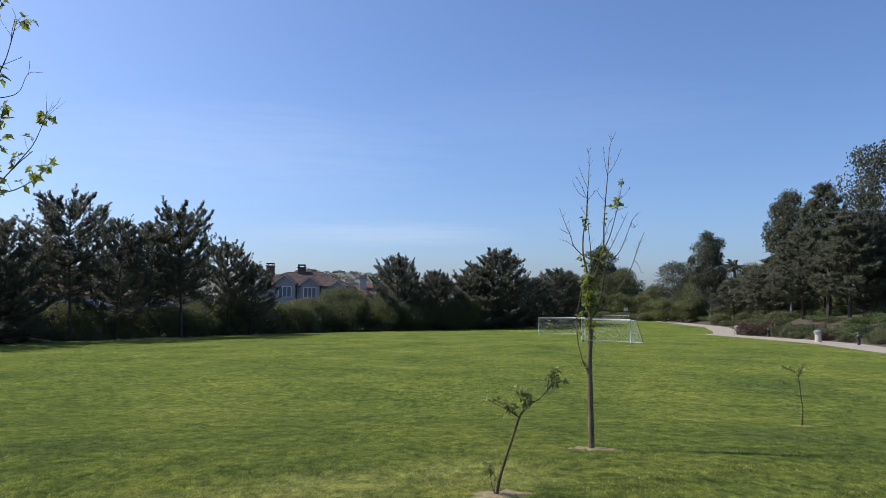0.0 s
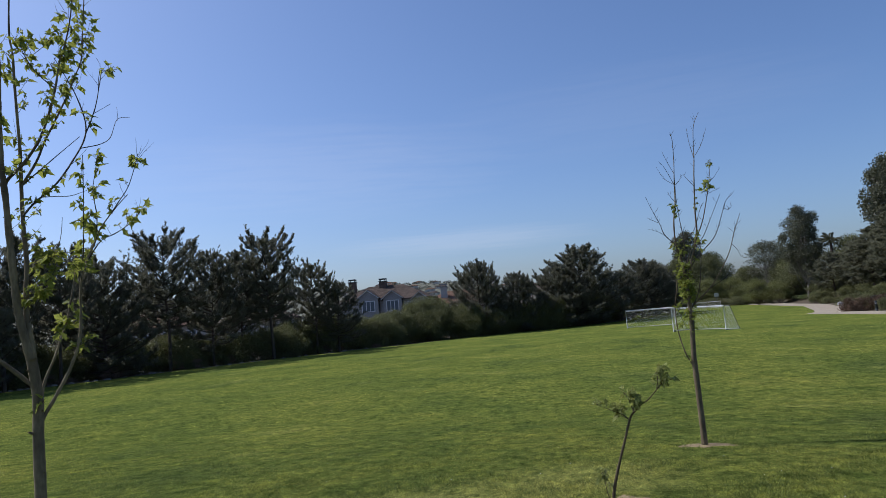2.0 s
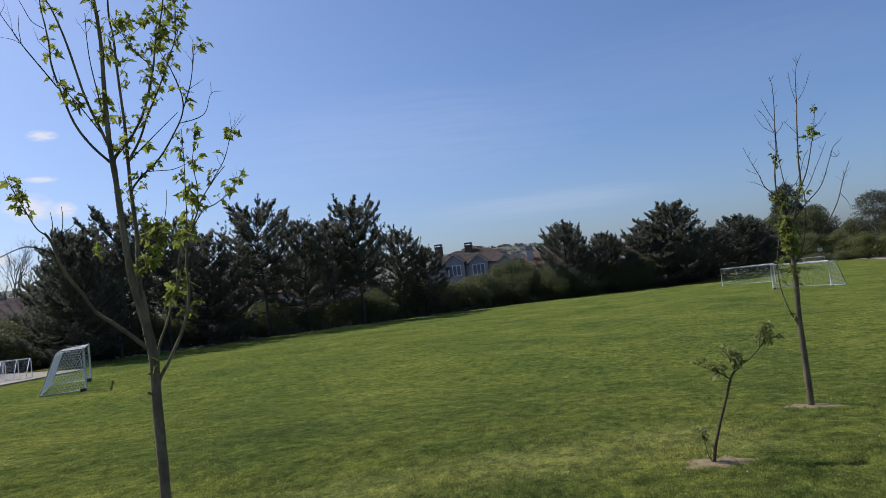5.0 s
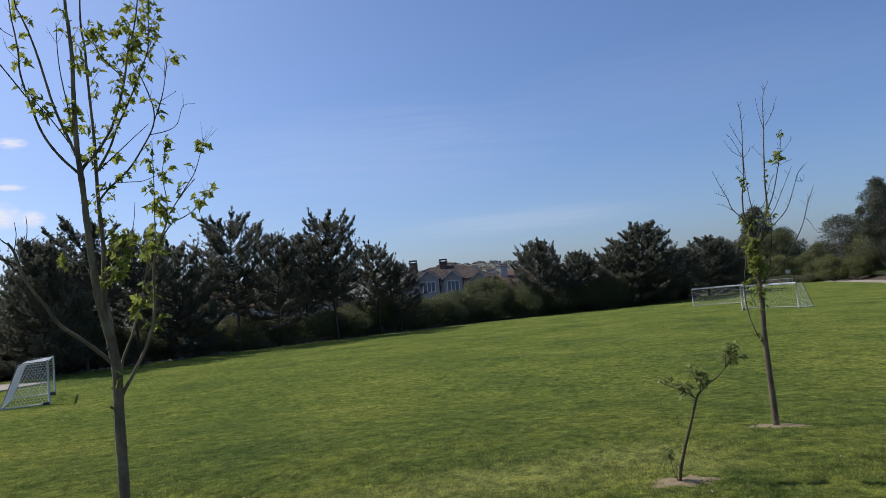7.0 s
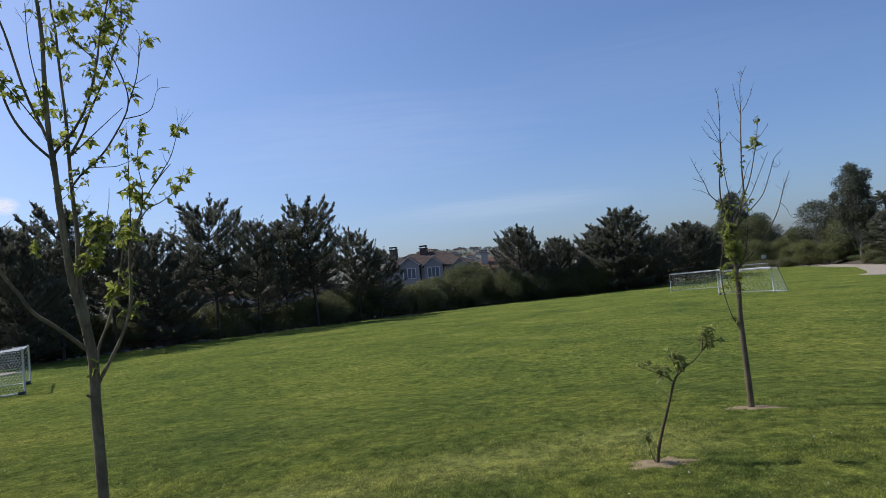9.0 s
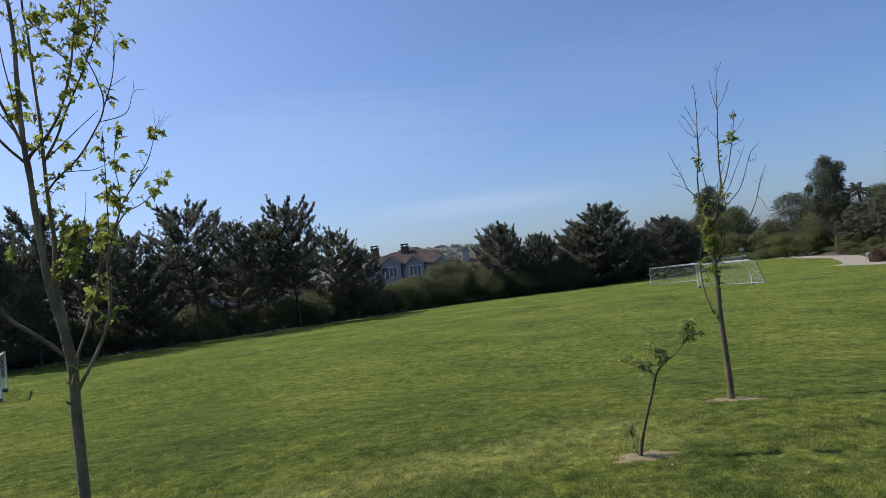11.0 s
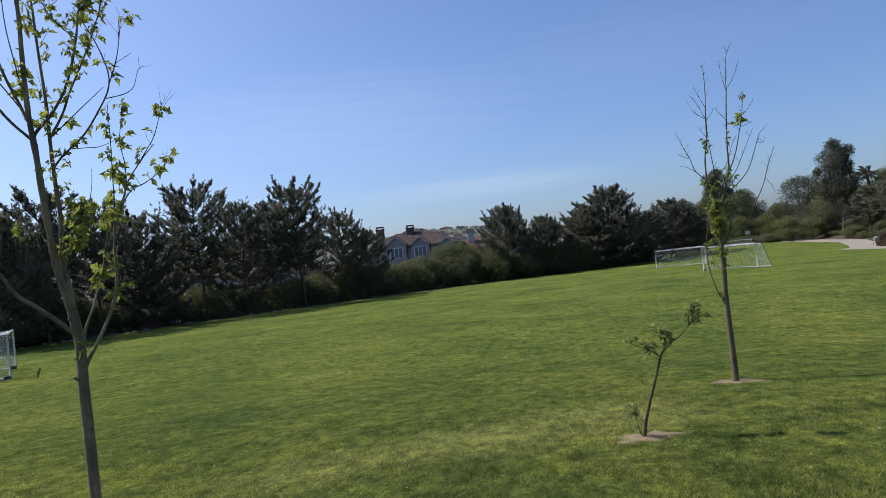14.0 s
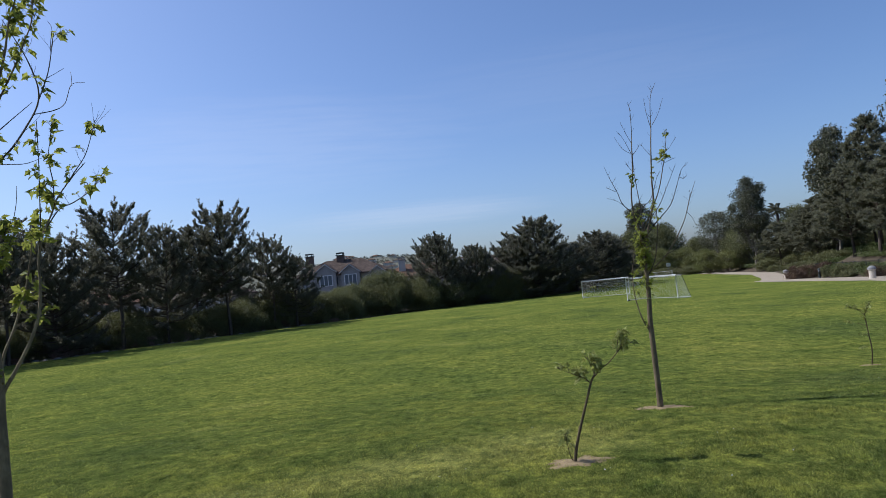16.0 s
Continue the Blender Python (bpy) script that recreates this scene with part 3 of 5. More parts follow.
    for line, n, lo, hi, ln, lv in ((s1, 12, 0.30, 0.98, 0.13, 4.0), (s2, 16, 0.28, 1.0, 0.13, 4.2), (s2, 7, 0.06, 0.28, 0.10, 3.0), (a1, 11, 0.35, 1.0, 0.09, 2.6),
                                    (b5, 7, 0.35, 1.0, 0.08, 3.0), (b6, 11, 0.05, 1.0, 0.09, 3.6), (b7, 6, 0.2, 1.0, 0.07, 3.0), (b8, 11, 0.0, 1.0, 0.08, 3.6), (b, 7, 0.58, 0.95, 0.10, 3.2),
                                    (c, 11, 0.55, 1.0, 0.11, 4.4), (c2, 8, 0.0, 0.55, 0.10, 4.2), (c3, 9, 0.3, 1.0, 0.10, 4.4), (c4, 3, 0.5, 1.0, 0.06, 2.6),
                                    (d, 5, 0.55, 1.0, 0.09, 2.4), (d, 3, 0.38, 0.5, 0.07, 2.4), (e2, 7, 0.35, 1.0, 0.07, 3.0), (e, 7, 0.5, 1.0, 0.10, 3.2), (e3, 8, 0.05, 0.6, 0.08, 3.6),
                                    (f, 9, 0.12, 0.5, 0.09, 3.2), (f, 16, 0.55, 1.0, 0.13, 4.4), (fs, 8, 0.3, 1.0, 0.09, 3.6), (f2, 6, 0.3, 1.0, 0.08, 3.4),
                                    (g, 8, 0.3, 0.62, 0.09, 3.6), (g, 15, 0.62, 1.0, 0.13, 4.4), (h, 5, 0.08, 0.36, 0.08, 3.2), (h, 9, 0.55, 1.0, 0.09, 3.4), (h2, 4, 0.75, 1.0, 0.05, 2.4), (h4, 3, 0.05, 0.4, 0.06, 3.0)):
        t.shoots(line, n, lo, hi, ln, lv * 1.15, 0.052 if line in (c, c2, c3, b6, a1) else 0.043, 0.6, 0.9, 0.0016)
    for line in bare:
        t.shoots(line, 4, 0.3, 1.0, 0.15, 0.0, 0.05, 0.7, 0.8, 0.0014)
    t.shoots(b, 3, 0.28, 0.40, 0.12, 4.5, 0.052, up=0.1, spread=1.0)
    t.shoots(c, 2, 0.0, 0.08, 0.06, 4, 0.045, up=0.1, spread=1.0)
    for k in range(6):
        z = 0.98 + 0.11 * k
        t.wood.tube([(0.02 * math.cos(k * 2.1), 0.02 * math.sin(k * 2.1), z), (0.042 * math.cos(k * 2.1), 0.042 * math.sin(k * 2.1), z + 0.012)], [0.010, 0.005], 6)
    for k in range(26):
        i = 8 + (k * 7) % (len(s1) - 14)
        p, az = s1[i], k * 2.4
        t.wood.tube([p, p + Vector((math.cos(az), math.sin(az), 0.4)) * 0.026], [0.005, 0.0025], 5)
    t.finish("plane_tree", (*base, gz(*base) + 0.03), "young plane tree with grey forked trunk and sparse yellow-green leaves", SPRING, BARK)


def bare_tree():
    base = (2.05, 9.75)
    t = YoungTree((0.979, -0.205), 23)
    t.limb([(-0.02, -0.06), (-0.004, 0.03), (-0.006, 0.5), (-0.012, 1.0), (-0.011, 1.21), (0.004, 1.5), (0.011, 1.76), (0.003, 2.087), (-0.004, 2.29)], 0.044, 0.022, sides=12)
    ll = t.limb([(-0.01, 0.98), (-0.055, 1.09), (-0.105, 1.198), (-0.156, 1.401), (-0.180, 1.592), (-0.176, 1.839), (-0.132, 2.059), (-0.117, 2.20)], 0.011, 0.004, 0.1)
    s1 = t.limb([(-0.004, 2.26), (-0.031, 2.473), (-0.077, 2.695), (-0.070, 2.974), (-0.028, 3.197), (-0.007, 3.505), (0.016, 3.757), (0.026, 4.04), (0.009, 4.17)], 0.014, 0.0022, -0.15)
    s1b = t.limb([(0.0, 2.27), (0.029, 2.40), (0.027, 2.75), (0.005, 3.028), (-0.005, 3.28), (0.006, 3.617)], 0.009, 0.0022, 0.12, False, 6)
    s2 = t.limb([(0.004, 2.142), (0.084, 2.389), (0.146, 2.582), (0.204, 2.802), (0.214, 3.079), (0.235, 3.357), (0.258, 3.608), (0.281, 3.804), (0.292, 3.972), (0.324, 4.253), (0.408, 4.44)], 0.016, 0.0024, 0.1)
    u = [t.limb(p, 0.0038, 0.0018, dp, False, 4) for p, dp in (
        ([(0.276, 3.80), (0.239, 4.031), (0.229, 4.229)], 0.05), ([(0.30, 3.84), (0.386, 3.968), (0.471, 4.175)], -0.05),
        ([(-0.02, 3.48), (-0.137, 3.593), (-0.217, 3.766)], 0.1), ([(-0.018, 3.49), (-0.068, 3.619), (-0.121, 3.734), (-0.175, 3.807)], -0.08),
        ([(0.005, 3.62), (-0.065, 3.789), (-0.118, 3.947)], 0.0), ([(-0.019, 3.23), (-0.086, 3.338), (-0.099, 3.395)], 0.05),
        ([(0.24, 3.42), (0.16, 3.54), (0.12, 3.62)], 0.1), ([(-0.19, 2.79), (-0.285, 2.866), (-0.408, 2.919)], 0.05), ([(-0.275, 2.99), (-0.379, 3.051), (-0.40, 3.07)], 0.05),
        ([(0.0, 3.47), (0.06, 3.53), (0.10, 3.60)], 0.05), ([(0.43, 3.45), (0.50, 3.52), (0.60, 3.66)], 0.2), ([(0.40, 3.30), (0.48, 3.34), (0.54, 3.37)], 0.2), ([(0.62, 2.60), (0.67, 2.52), (0.70, 2.42)], -0.1), ([(0.58, 3.08), (0.63, 3.06), (0.68, 3.11)], 0.1))]
    s3 = t.limb([(0.034, 2.307), (0.063, 2.472), (0.203, 2.747), (0.301, 2.966), (0.387, 3.27), (0.430, 3.435), (0.475, 3.685), (0.496, 3.80)], 0.010, 0.0022, 0.25)
    s4 = t.limb([(0.165, 2.60), (0.283, 2.746), (0.394, 2.965), (0.533, 3.25)], 0.006, 0.0022, -0.15, False, 5)
    s5 = t.limb([(0.045, 2.31), (0.198, 2.498), (0.416, 2.716), (0.527, 2.962), (0.611, 3.181), (0.692, 3.26)], 0.008, 0.0022, 0.15, False, 5)
    s6 = t.limb([(0.008, 1.80), (0.162, 1.936), (0.297, 2.059), (0.434, 2.25), (0.571, 2.494), (0.655, 2.74), (0.697, 2.849), (0.753, 2.985)], 0.011, 0.0025, -0.1)
    t.limb([(0.284, 2.05), (0.431, 2.127), (0.579, 2.235)], 0.0055, 0.0025, 0.0, False, 5)
    s7 = t.limb([(0.010, 1.77), (0.108, 1.936), (0.165, 2.114), (0.210, 2.416), (0.222, 2.66)], 0.0085, 0.0035, -0.2, False, 6)
    lf = t.limb([(-0.070, 2.66), (-0.203, 2.809), (-0.256, 2.978), (-0.335, 3.176), (-0.402, 3.37)], 0.007, 0.0022, 0.1, False, 5)
    x = t.limb([(-0.065, 2.65), (0.068, 2.749), (0.177, 2.844), (0.290, 3.133), (0.345, 3.215)], 0.006, 0.0022, 0.15, False, 5)
    for line, n, lo in ((s1, 13, 0.45), (s2, 13, 0.4), (s3, 8, 0.4), (s4, 4, 0.4), (s5, 7, 0.4), (s6, 7, 0.5), (lf, 7, 0.3), (x, 4, 0.4), (s1b, 5, 0.4)):
        t.shoots(line, n, lo, 1.0, 0.10, 0.0, 0.06, 0.6, 0.9, 0.0022)
    for line in u:
        t.shoots(line, 3, 0.3, 1.0, 0.07, 0.0, 0.06, 0.6, 0.9, 0.0018)
    trunk = [Vector((0.0, 0.0, 1.75)), Vector((0.0, 0, 2.05)), Vector((-0.01, 0, 2.36))]
    t.shoots(trunk, 46, 0.0, 1.0, 0.13, 6.0, 0.058, 0.1, 1.0)
    t.shoots([Vector((0.0, 0, 1.40)), Vector((0.0, 0, 1.55)), Vector((0.0, 0, 1.72))], 13, 0.0, 1.0, 0.07, 3.5, 0.052, 0.1, 1.0)
    t.shoots(s1, 8, 0.0, 0.24, 0.12, 5, 0.055, 0.2, 1.0)
    t.shoots(s2, 5, 0.05, 0.3, 0.09, 4, 0.052, 0.2, 0.9)
    t.shoots(s1, 5, 0.40, 0.50, 0.05, 5, 0.050, 0.2, 0.9)
    t.shoots(s3, 8, 0.60, 0.78, 0.07, 5, 0.052, 0.2, 0.9)
    t.shoots(s3, 3, 0.85, 0.95, 0.06, 4, 0.048, 0.2, 0.9)
    t.shoots(s7, 4, 0.85, 1.0, 0.06, 4, 0.048, 0.2, 0.9)
    t.shoots(s2, 4, 0.40, 0.50, 0.05, 3, 0.045, 0.2, 0.9)
    t.shoots(ll, 3, 0.55, 0.75, 0.07, 4, 0.055, 0.2, 0.9)
    t.shoots(ll, 2, 0.15, 0.35, 0.07, 3, 0.055, 0.2, 0.9)
    t.finish("street_tree", (*base, gz(*base) + 0.03), "slender young tree, mostly bare, leaves clustered on its trunk", SPRING, STREET_BARK)


def sapling(name, base, right, seed, limbs, leafy, label):
    t = YoungTree(right, seed)
    lines = [t.limb(p, r0, r1, dp, bk, 6) for p, r0, r1, dp, bk in limbs]
    for i, n, lo, hi, ln, lv in leafy:
        t.shoots(lines[i], n, lo, hi, ln * 1.15, lv * 1.2, 0.048, 0.5, 0.8, 0.0018)
    return t.finish(name, (*base, gz(*base) + 0.03), label, DULL_LEAF, DARK_BARK)


plane_tree()
bare_tree()
sapling("sapling", (0.50, 6.46), (0.995, -0.098), 31,
        [([(-0.016, -0.04), (-0.006, 0.05), (0.010, 0.132), (0.060, 0.302), (0.136, 0.522), (0.199, 0.706), (0.236, 0.768)], 0.017, 0.008, 0.0, True),
         ([(0.222, 0.745), (0.298, 0.818), (0.372, 0.867), (0.447, 0.942), (0.509, 1.004), (0.60, 1.03)], 0.007, 0.0025, 0.02, True),
         ([(0.197, 0.70), (0.137, 0.754), (0.063, 0.790), (-0.085, 0.861)], 0.0055, 0.002, -0.05, True),
         ([(0.236, 0.768), (0.200, 0.89), (0.139, 0.975)], 0.0045, 0.0018, 0.06, True),
         ([(-0.021, 0.0), (-0.052, 0.082), (-0.069, 0.203), (-0.076, 0.30)], 0.0045, 0.0018, -0.04, True),
         ([(0.022, 0.169), (0.048, 0.302), (0.023, 0.362)], 0.003, 0.0014, 0.03, True),
         ([(0.450, 0.945), (0.473, 1.064), (0.498, 1.12)], 0.004, 0.0016, 0.0, True),
         ([(0.186, 0.71), (0.113, 0.754), (0.088, 0.839)], 0.0035, 0.0016, 0.06, True),
         ([(0.235, 0.765), (0.250, 0.84), (0.255, 0.90)], 0.004, 0.0018, 0.03, True),
         ([(-0.016, 0.01), (-0.035, 0.06), (-0.03, 0.17)], 0.003, 0.0014, 0.03, True)],
        [(1, 9, 0.62, 0.98, 0.08, 3.6), (6, 9, 0.2, 1.0, 0.07, 3.6), (2, 8, 0.35, 1.0, 0.06, 3.0), (3, 4, 0.5, 1.0, 0.05, 2.2), (7, 6, 0.3, 1.0, 0.06, 3.2), (8, 12, 0.1, 1.0, 0.07, 3.6), (4, 7, 0.5, 1.0, 0.05, 2.6), (9, 2, 0.7, 1.0, 0.04, 2.0)],
        "leaning brown sapling with two tufts of dull green leaves")
sapling("sapling", (7.20, 14.20), (0.891, -0.453), 37,
        [([(0.012, -0.05), (0.014, 0.052), (0.038, 0.322), (0.011, 0.644), (-0.015, 1.022)], 0.016, 0.007, 0.0, True),
         ([(-0.015, 1.0), (0.04, 1.12), (0.105, 1.233)], 0.006, 0.002, 0.0, True),
         ([(-0.013, 0.985), (-0.09, 1.07), (-0.169, 1.124), (-0.291, 1.163)], 0.005, 0.002, 0.05, True),
         ([(0.006, 0.77), (-0.13, 0.826), (-0.326, 0.87)], 0.004, 0.0018, -0.05, True),
         ([(0.035, 0.39), (-0.05, 0.37), (-0.122, 0.338)], 0.003, 0.0015, -0.05, True),
         ([(0.018, 0.58), (-0.03, 0.60), (-0.088, 0.595)], 0.003, 0.0015, 0.05, True)],
        [(1, 9, 0.2, 1.0, 0.09, 3.6), (0, 5, 0.86, 1.0, 0.11, 3.6), (2, 10, 0.35, 1.0, 0.08, 3.4), (3, 6, 0.5, 1.0, 0.07, 3.0), (4, 4, 0.75, 1.0, 0.05, 3.0), (5, 3, 0.6, 1.0, 0.05, 2.5)],
        "small upright sapling with sparse green leaves")


def earth_ring(x, y, r, seed):
    rng = random.Random(seed)
    s = Shape()
    n = 36
    ring = [(1 + 0.24 * math.sin(2 * a + seed) + 0.18 * math.sin(5 * a + 2 * seed) + rng.uniform(-0.20, 0.20)) for a in np.linspace(0, 2 * math.pi, n, endpoint=False)]
    v, f = [(x, y, gz(x, y) + 0.049)], []
    for k, (fr, h) in enumerate(((0.45, 0.047), (0.8, 0.043), (1.0, 0.032))):
        for j in range(n):
            a = 2 * math.pi * j / n
            q = (x + r * fr * ring[j] * math.cos(a), y + r * fr * ring[j] * math.sin(a))
            v.append((*q, gz(*q) + h + rng.uniform(-0.004, 0.004)))
    f += [(0, 1 + j, 1 + (j + 1) % n) for j in range(n)]
    f += [(1 + k * n + j, 1 + (k + 1) * n + j, 1 + (k + 1) * n + (j + 1) % n, 1 + k * n + (j + 1) % n) for k in range(2) for j in range(n)]
    s.add(v, f)
    solid("earth_patch", s, BARE, "bare pale earth ring round a young tree", "soil", smooth=True)


earth_ring(0.52, 6.46, 0.27, 1)
earth_ring(2.05, 9.75, 0.31, 2)
earth_ring(7.20, 14.20, 0.2, 3)
earth_ring(-2.80, 3.70, 0.25, 4)


# ---- grown trees and shrubs ----
def random_dirs(rs, n):
    return unit(rs.normal(size=(n, 3)))


ROUND_CROWN = ((0, 0.2, 0.45, 0.72, 0.9, 1), (0.50, 0.78, 1.0, 0.92, 0.62, 0.22))
FULL_CROWN = ((0, 0.12, 0.4, 0.7, 0.9, 1), (0.80, 1.0, 0.96, 0.72, 0.42, 0.12))
CONE_CROWN = ((0, 0.10, 0.35, 0.7, 0.9, 1), (0.62, 0.95, 1.0, 0.62, 0.28, 0.06))


def pine_shapes(seed, h, radius, crown_from, limbs, subs, outline, needle, soft=False, per=26):
    """A pine: trunk, upswept limbs, branchlets, and brush-like shoots clothed in needles. soft: needles trail along the branchlets."""
    rs = np.random.RandomState(seed)
    wood, crown = Shape(), Shape()
    lean = rs.uniform(-0.04, 0.04, 2)
    trunk = [Vector((lean[0] * z + 0.10 * math.sin(z * 0.5 + seed), lean[1] * z + 0.10 * math.cos(z * 0.42 + seed), z)) for z in np.linspace(-0.3, h * 0.96, 14)]
    r0 = h * 0.014 + 0.03
    wood.tube(trunk, [r0 * (1 - 0.9 * i / 13) for i in range(14)], 8)
    sp, sd, sl = [], [], []

    def shoot(p, d, ln):
        sp.append(tuple(p)), sd.append(tuple(d.normalized())), sl.append(ln)

    for k in range(limbs):
        f = crown_from + (0.96 - crown_from) * ((k + rs.uniform(0, 0.9)) / limbs)
        c = (f - crown_from) / (1 - crown_from)
        ln = radius * float(np.interp(c, *outline)) * rs.uniform(0.76, 1.10)
        i = f * 13
        p = trunk[min(int(i), 12)].lerp(trunk[min(int(i), 12) + 1], i - int(i))
        az = k * 2.39996 + rs.uniform(-0.5, 0.5)
        el = (0.02 + 0.55 * c if soft else -0.05 + 0.75 * c) + rs.uniform(-0.15, 0.15)
        v = Vector((math.cos(az) * math.cos(el), math.sin(az) * math.cos(el), math.sin(el)))
        pts, seg = [p], 6
        for s in range(seg):
            rise = 0.03 if soft else 0.01 + 0.03 * s
            v = (v + Vector((rs.normal(0, 0.11), rs.normal(0, 0.11), rise))).normalized()
            pts.append(pts[-1] + v * ln / seg)
        rr = 0.014 + 0.011 * ln
        wood.tube(pts, [rr * (1 - 0.8 * s / seg) for s in range(seg + 1)], 5)
        for b in range(3):
            shoot(pts[-1], v + Vector((rs.normal(0, 0.4), rs.normal(0, 0.4), 0.1 if soft else 0.8)), rs.uniform(0.3, 0.6))
        for b in range(max(2, int(subs * (0.35 + ln / radius)))):
            t = (0.16 + 0.84 * rs.uniform() ** 0.8) * seg
            j = min(int(t), seg - 1)
            q = pts[j].lerp(pts[j + 1], t - j)
            along = (pts[j + 1] - pts[j]).normalized()
            across = along.cross(Vector((0, 0, 1)))
            w = (along * 0.8 + across * rs.choice((-1, 1)) * rs.uniform(0.4, 1.1) + Vector((0, 0, rs.normal(-0.05 if soft else 0.25, 0.3)))).normalized()
            bl = rs.uniform(0.4, 1.0) * (0.35 + 0.17 * ln)
            e = q + w * bl
            wood.tube([q, e], [0.012, 0.005], 3, False)
            m = 3 + int(bl * (4.0 if soft else 6.0))
            for s in range(m):
                x = q.lerp(e, (s + rs.uniform(0.3, 1.0)) / m)
                jit = Vector((rs.normal(0, 0.35), rs.normal(0, 0.35), rs.normal(0, 0.2)))
                if soft:
                    shoot(x, w + jit + Vector((0, 0, 0.08)), rs.uniform(0.30, 0.60))
                else:
                    shoot(x, w * 0.6 + jit * 1.2 + Vector((0, 0, 0.75)), rs.uniform(0.16, 0.40))
    for k in range(0 if soft else limbs * 2):
        f = crown_from + (0.99 - crown_from) * rs.uniform(0.25, 1.0)
        c = (f - crown_from) / (1 - crown_from)
        rr, az = radius * float(np.interp(c, *outline)) * 0.86 * math.sqrt(rs.uniform(0.08, 1)), rs.uniform(0, 2 * math.pi)
        q = trunk[min(int(f * 13), 13)] + Vector((rr * math.cos(az), rr * math.sin(az), 0.12 * rr))
        q.z = f * h + 0.12 * rr + rs.normal(0, 0.2)
        wood.tube([q + Vector((-0.5 * math.cos(az), -0.5 * math.sin(az), -0.25)), q], [0.014, 0.006], 3, False)
        for b in range(6):
            shoot(q + Vector(rs.normal(0, 0.28, 3)), Vector((rs.normal(0, 0.5), rs.normal(0, 0.5), 0.9)), rs.uniform(0.2, 0.42))
    for s in range(7):
        shoot(trunk[-1] + Vector((rs.normal(0, 0.1), rs.normal(0, 0.1), rs.uniform(-0.4, 0.1))), Vector((rs.normal(0, 0.4), rs.normal(0, 0.4), 1)), 0.5)
    p, d, ln = np.repeat(np.array(sp), per, 0), np.repeat(np.array(sd), per, 0), np.repeat(np.array(sl), per)[:, None]
    n = len(p)
    out = unit(np.cross(d, random_dirs(rs, n)))
    b = p + d * ln * rs.uniform(0, 1, (n, 1))
    way = unit(d * 0.8 + out * 0.85 + ((0, 0, -0.25) if soft else (0, 0, 0)))
    side = unit(np.cross(way, random_dirs(rs, n))) * needle * 0.13
    crown.spikes(b, b + way * needle * rs.uniform(0.7, 1.25, (n, 1)), side)
    return wood, crown


def leafy_shapes(seed, h, radius, crown_from, clumps, per, leaf, flat=0.8, gap=0.0, stems=1, hang=0.2, small=False):
    """Broad-leaved tree or shrub: limbs out to uneven clumps of leaves."""
    rs = np.random.RandomState(seed)
    wood, crown = Shape(), Shape()
    base = []
    for s in range(stems):
        a = 2 * math.pi * s / max(stems, 1) + rs.uniform(0, 1)
        sp = 0.0 if stems == 1 else radius * 0.25
        top = Vector((math.cos(a) * sp * 2, math.sin(a) * sp * 2, h * (0.8 if stems == 1 else 0.65)))
        line = [Vector((math.cos(a) * sp * 0.3 * t, math.sin(a) * sp * 0.3 * t, -0.2)).lerp(top, t) + Vector((0.02 * h * math.sin(5 * t + s), 0.02 * h * math.cos(4 * t + s), 0)) for t in np.linspace(0, 1, 8)]
        r0 = (h * 0.013 + 0.03) / (1 if stems == 1 else 1.6)
        wood.tube(line, [r0 * (1 - 0.8 * i / 7) for i in range(8)], 7)
        base.append(line)
    cb, lf = [], []
    for k in range(clumps):
        f = crown_from + (1 - crown_from) * rs.uniform(0.02, 0.98)
        c = (f - crown_from) / (1 - crown_from)
        prof = math.sqrt(max(0.03, 1 - abs(2 * c - 0.85) ** 2.2 * 0.85))
        az = k * 2.39996 + rs.uniform(-0.4, 0.4)
        rr = radius * prof * rs.uniform(0.35, 0.95)
        q = Vector((math.cos(az) * rr, math.sin(az) * rr, f * h))
        line = base[k % stems]
        j = int(min(6, max(0, (f - 0.15 - 0.2 * rr / radius) * 7)))
        p = line[j].lerp(line[j + 1], 0.5)
        m = p.lerp(q, 0.55) + Vector((0, 0, -0.06 * h * rs.uniform(0, 1)))
        wood.tube([p, m, q], [0.012 * h ** 0.7 * 0.35 + 0.008, 0.02 + 0.001 * h, 0.008], 4, False)
        if rs.uniform() < gap:
            continue
        size = radius * rs.uniform(0.20, 0.42)
        n = int(per * rs.uniform(0.6, 1.3) * (size / (radius * 0.3)) ** 2)
        pts = random_dirs(rs, n) * (rs.uniform(0.15, 1.0, (n, 1)) ** 0.45) * size * (1, 1, flat) + rs.normal(size=(n, 3)) * size * 0.12
        cb.append(pts + np.array(q))
    c = np.concatenate(cb)
    n = len(c)
    d = unit(rs.normal(size=(n, 3)) + (0, 0, -hang))
    ln = leaf * rs.uniform(0.6, 1.3, (n, 1))
    side = unit(np.cross(d, random_dirs(rs, n))) * ln * 0.30
    if small:
        crown.spikes(c, c + d * ln, side * 1.3)
    else:
        crown.blades(c, c + d * ln, side, 0.45)
    return wood, crown


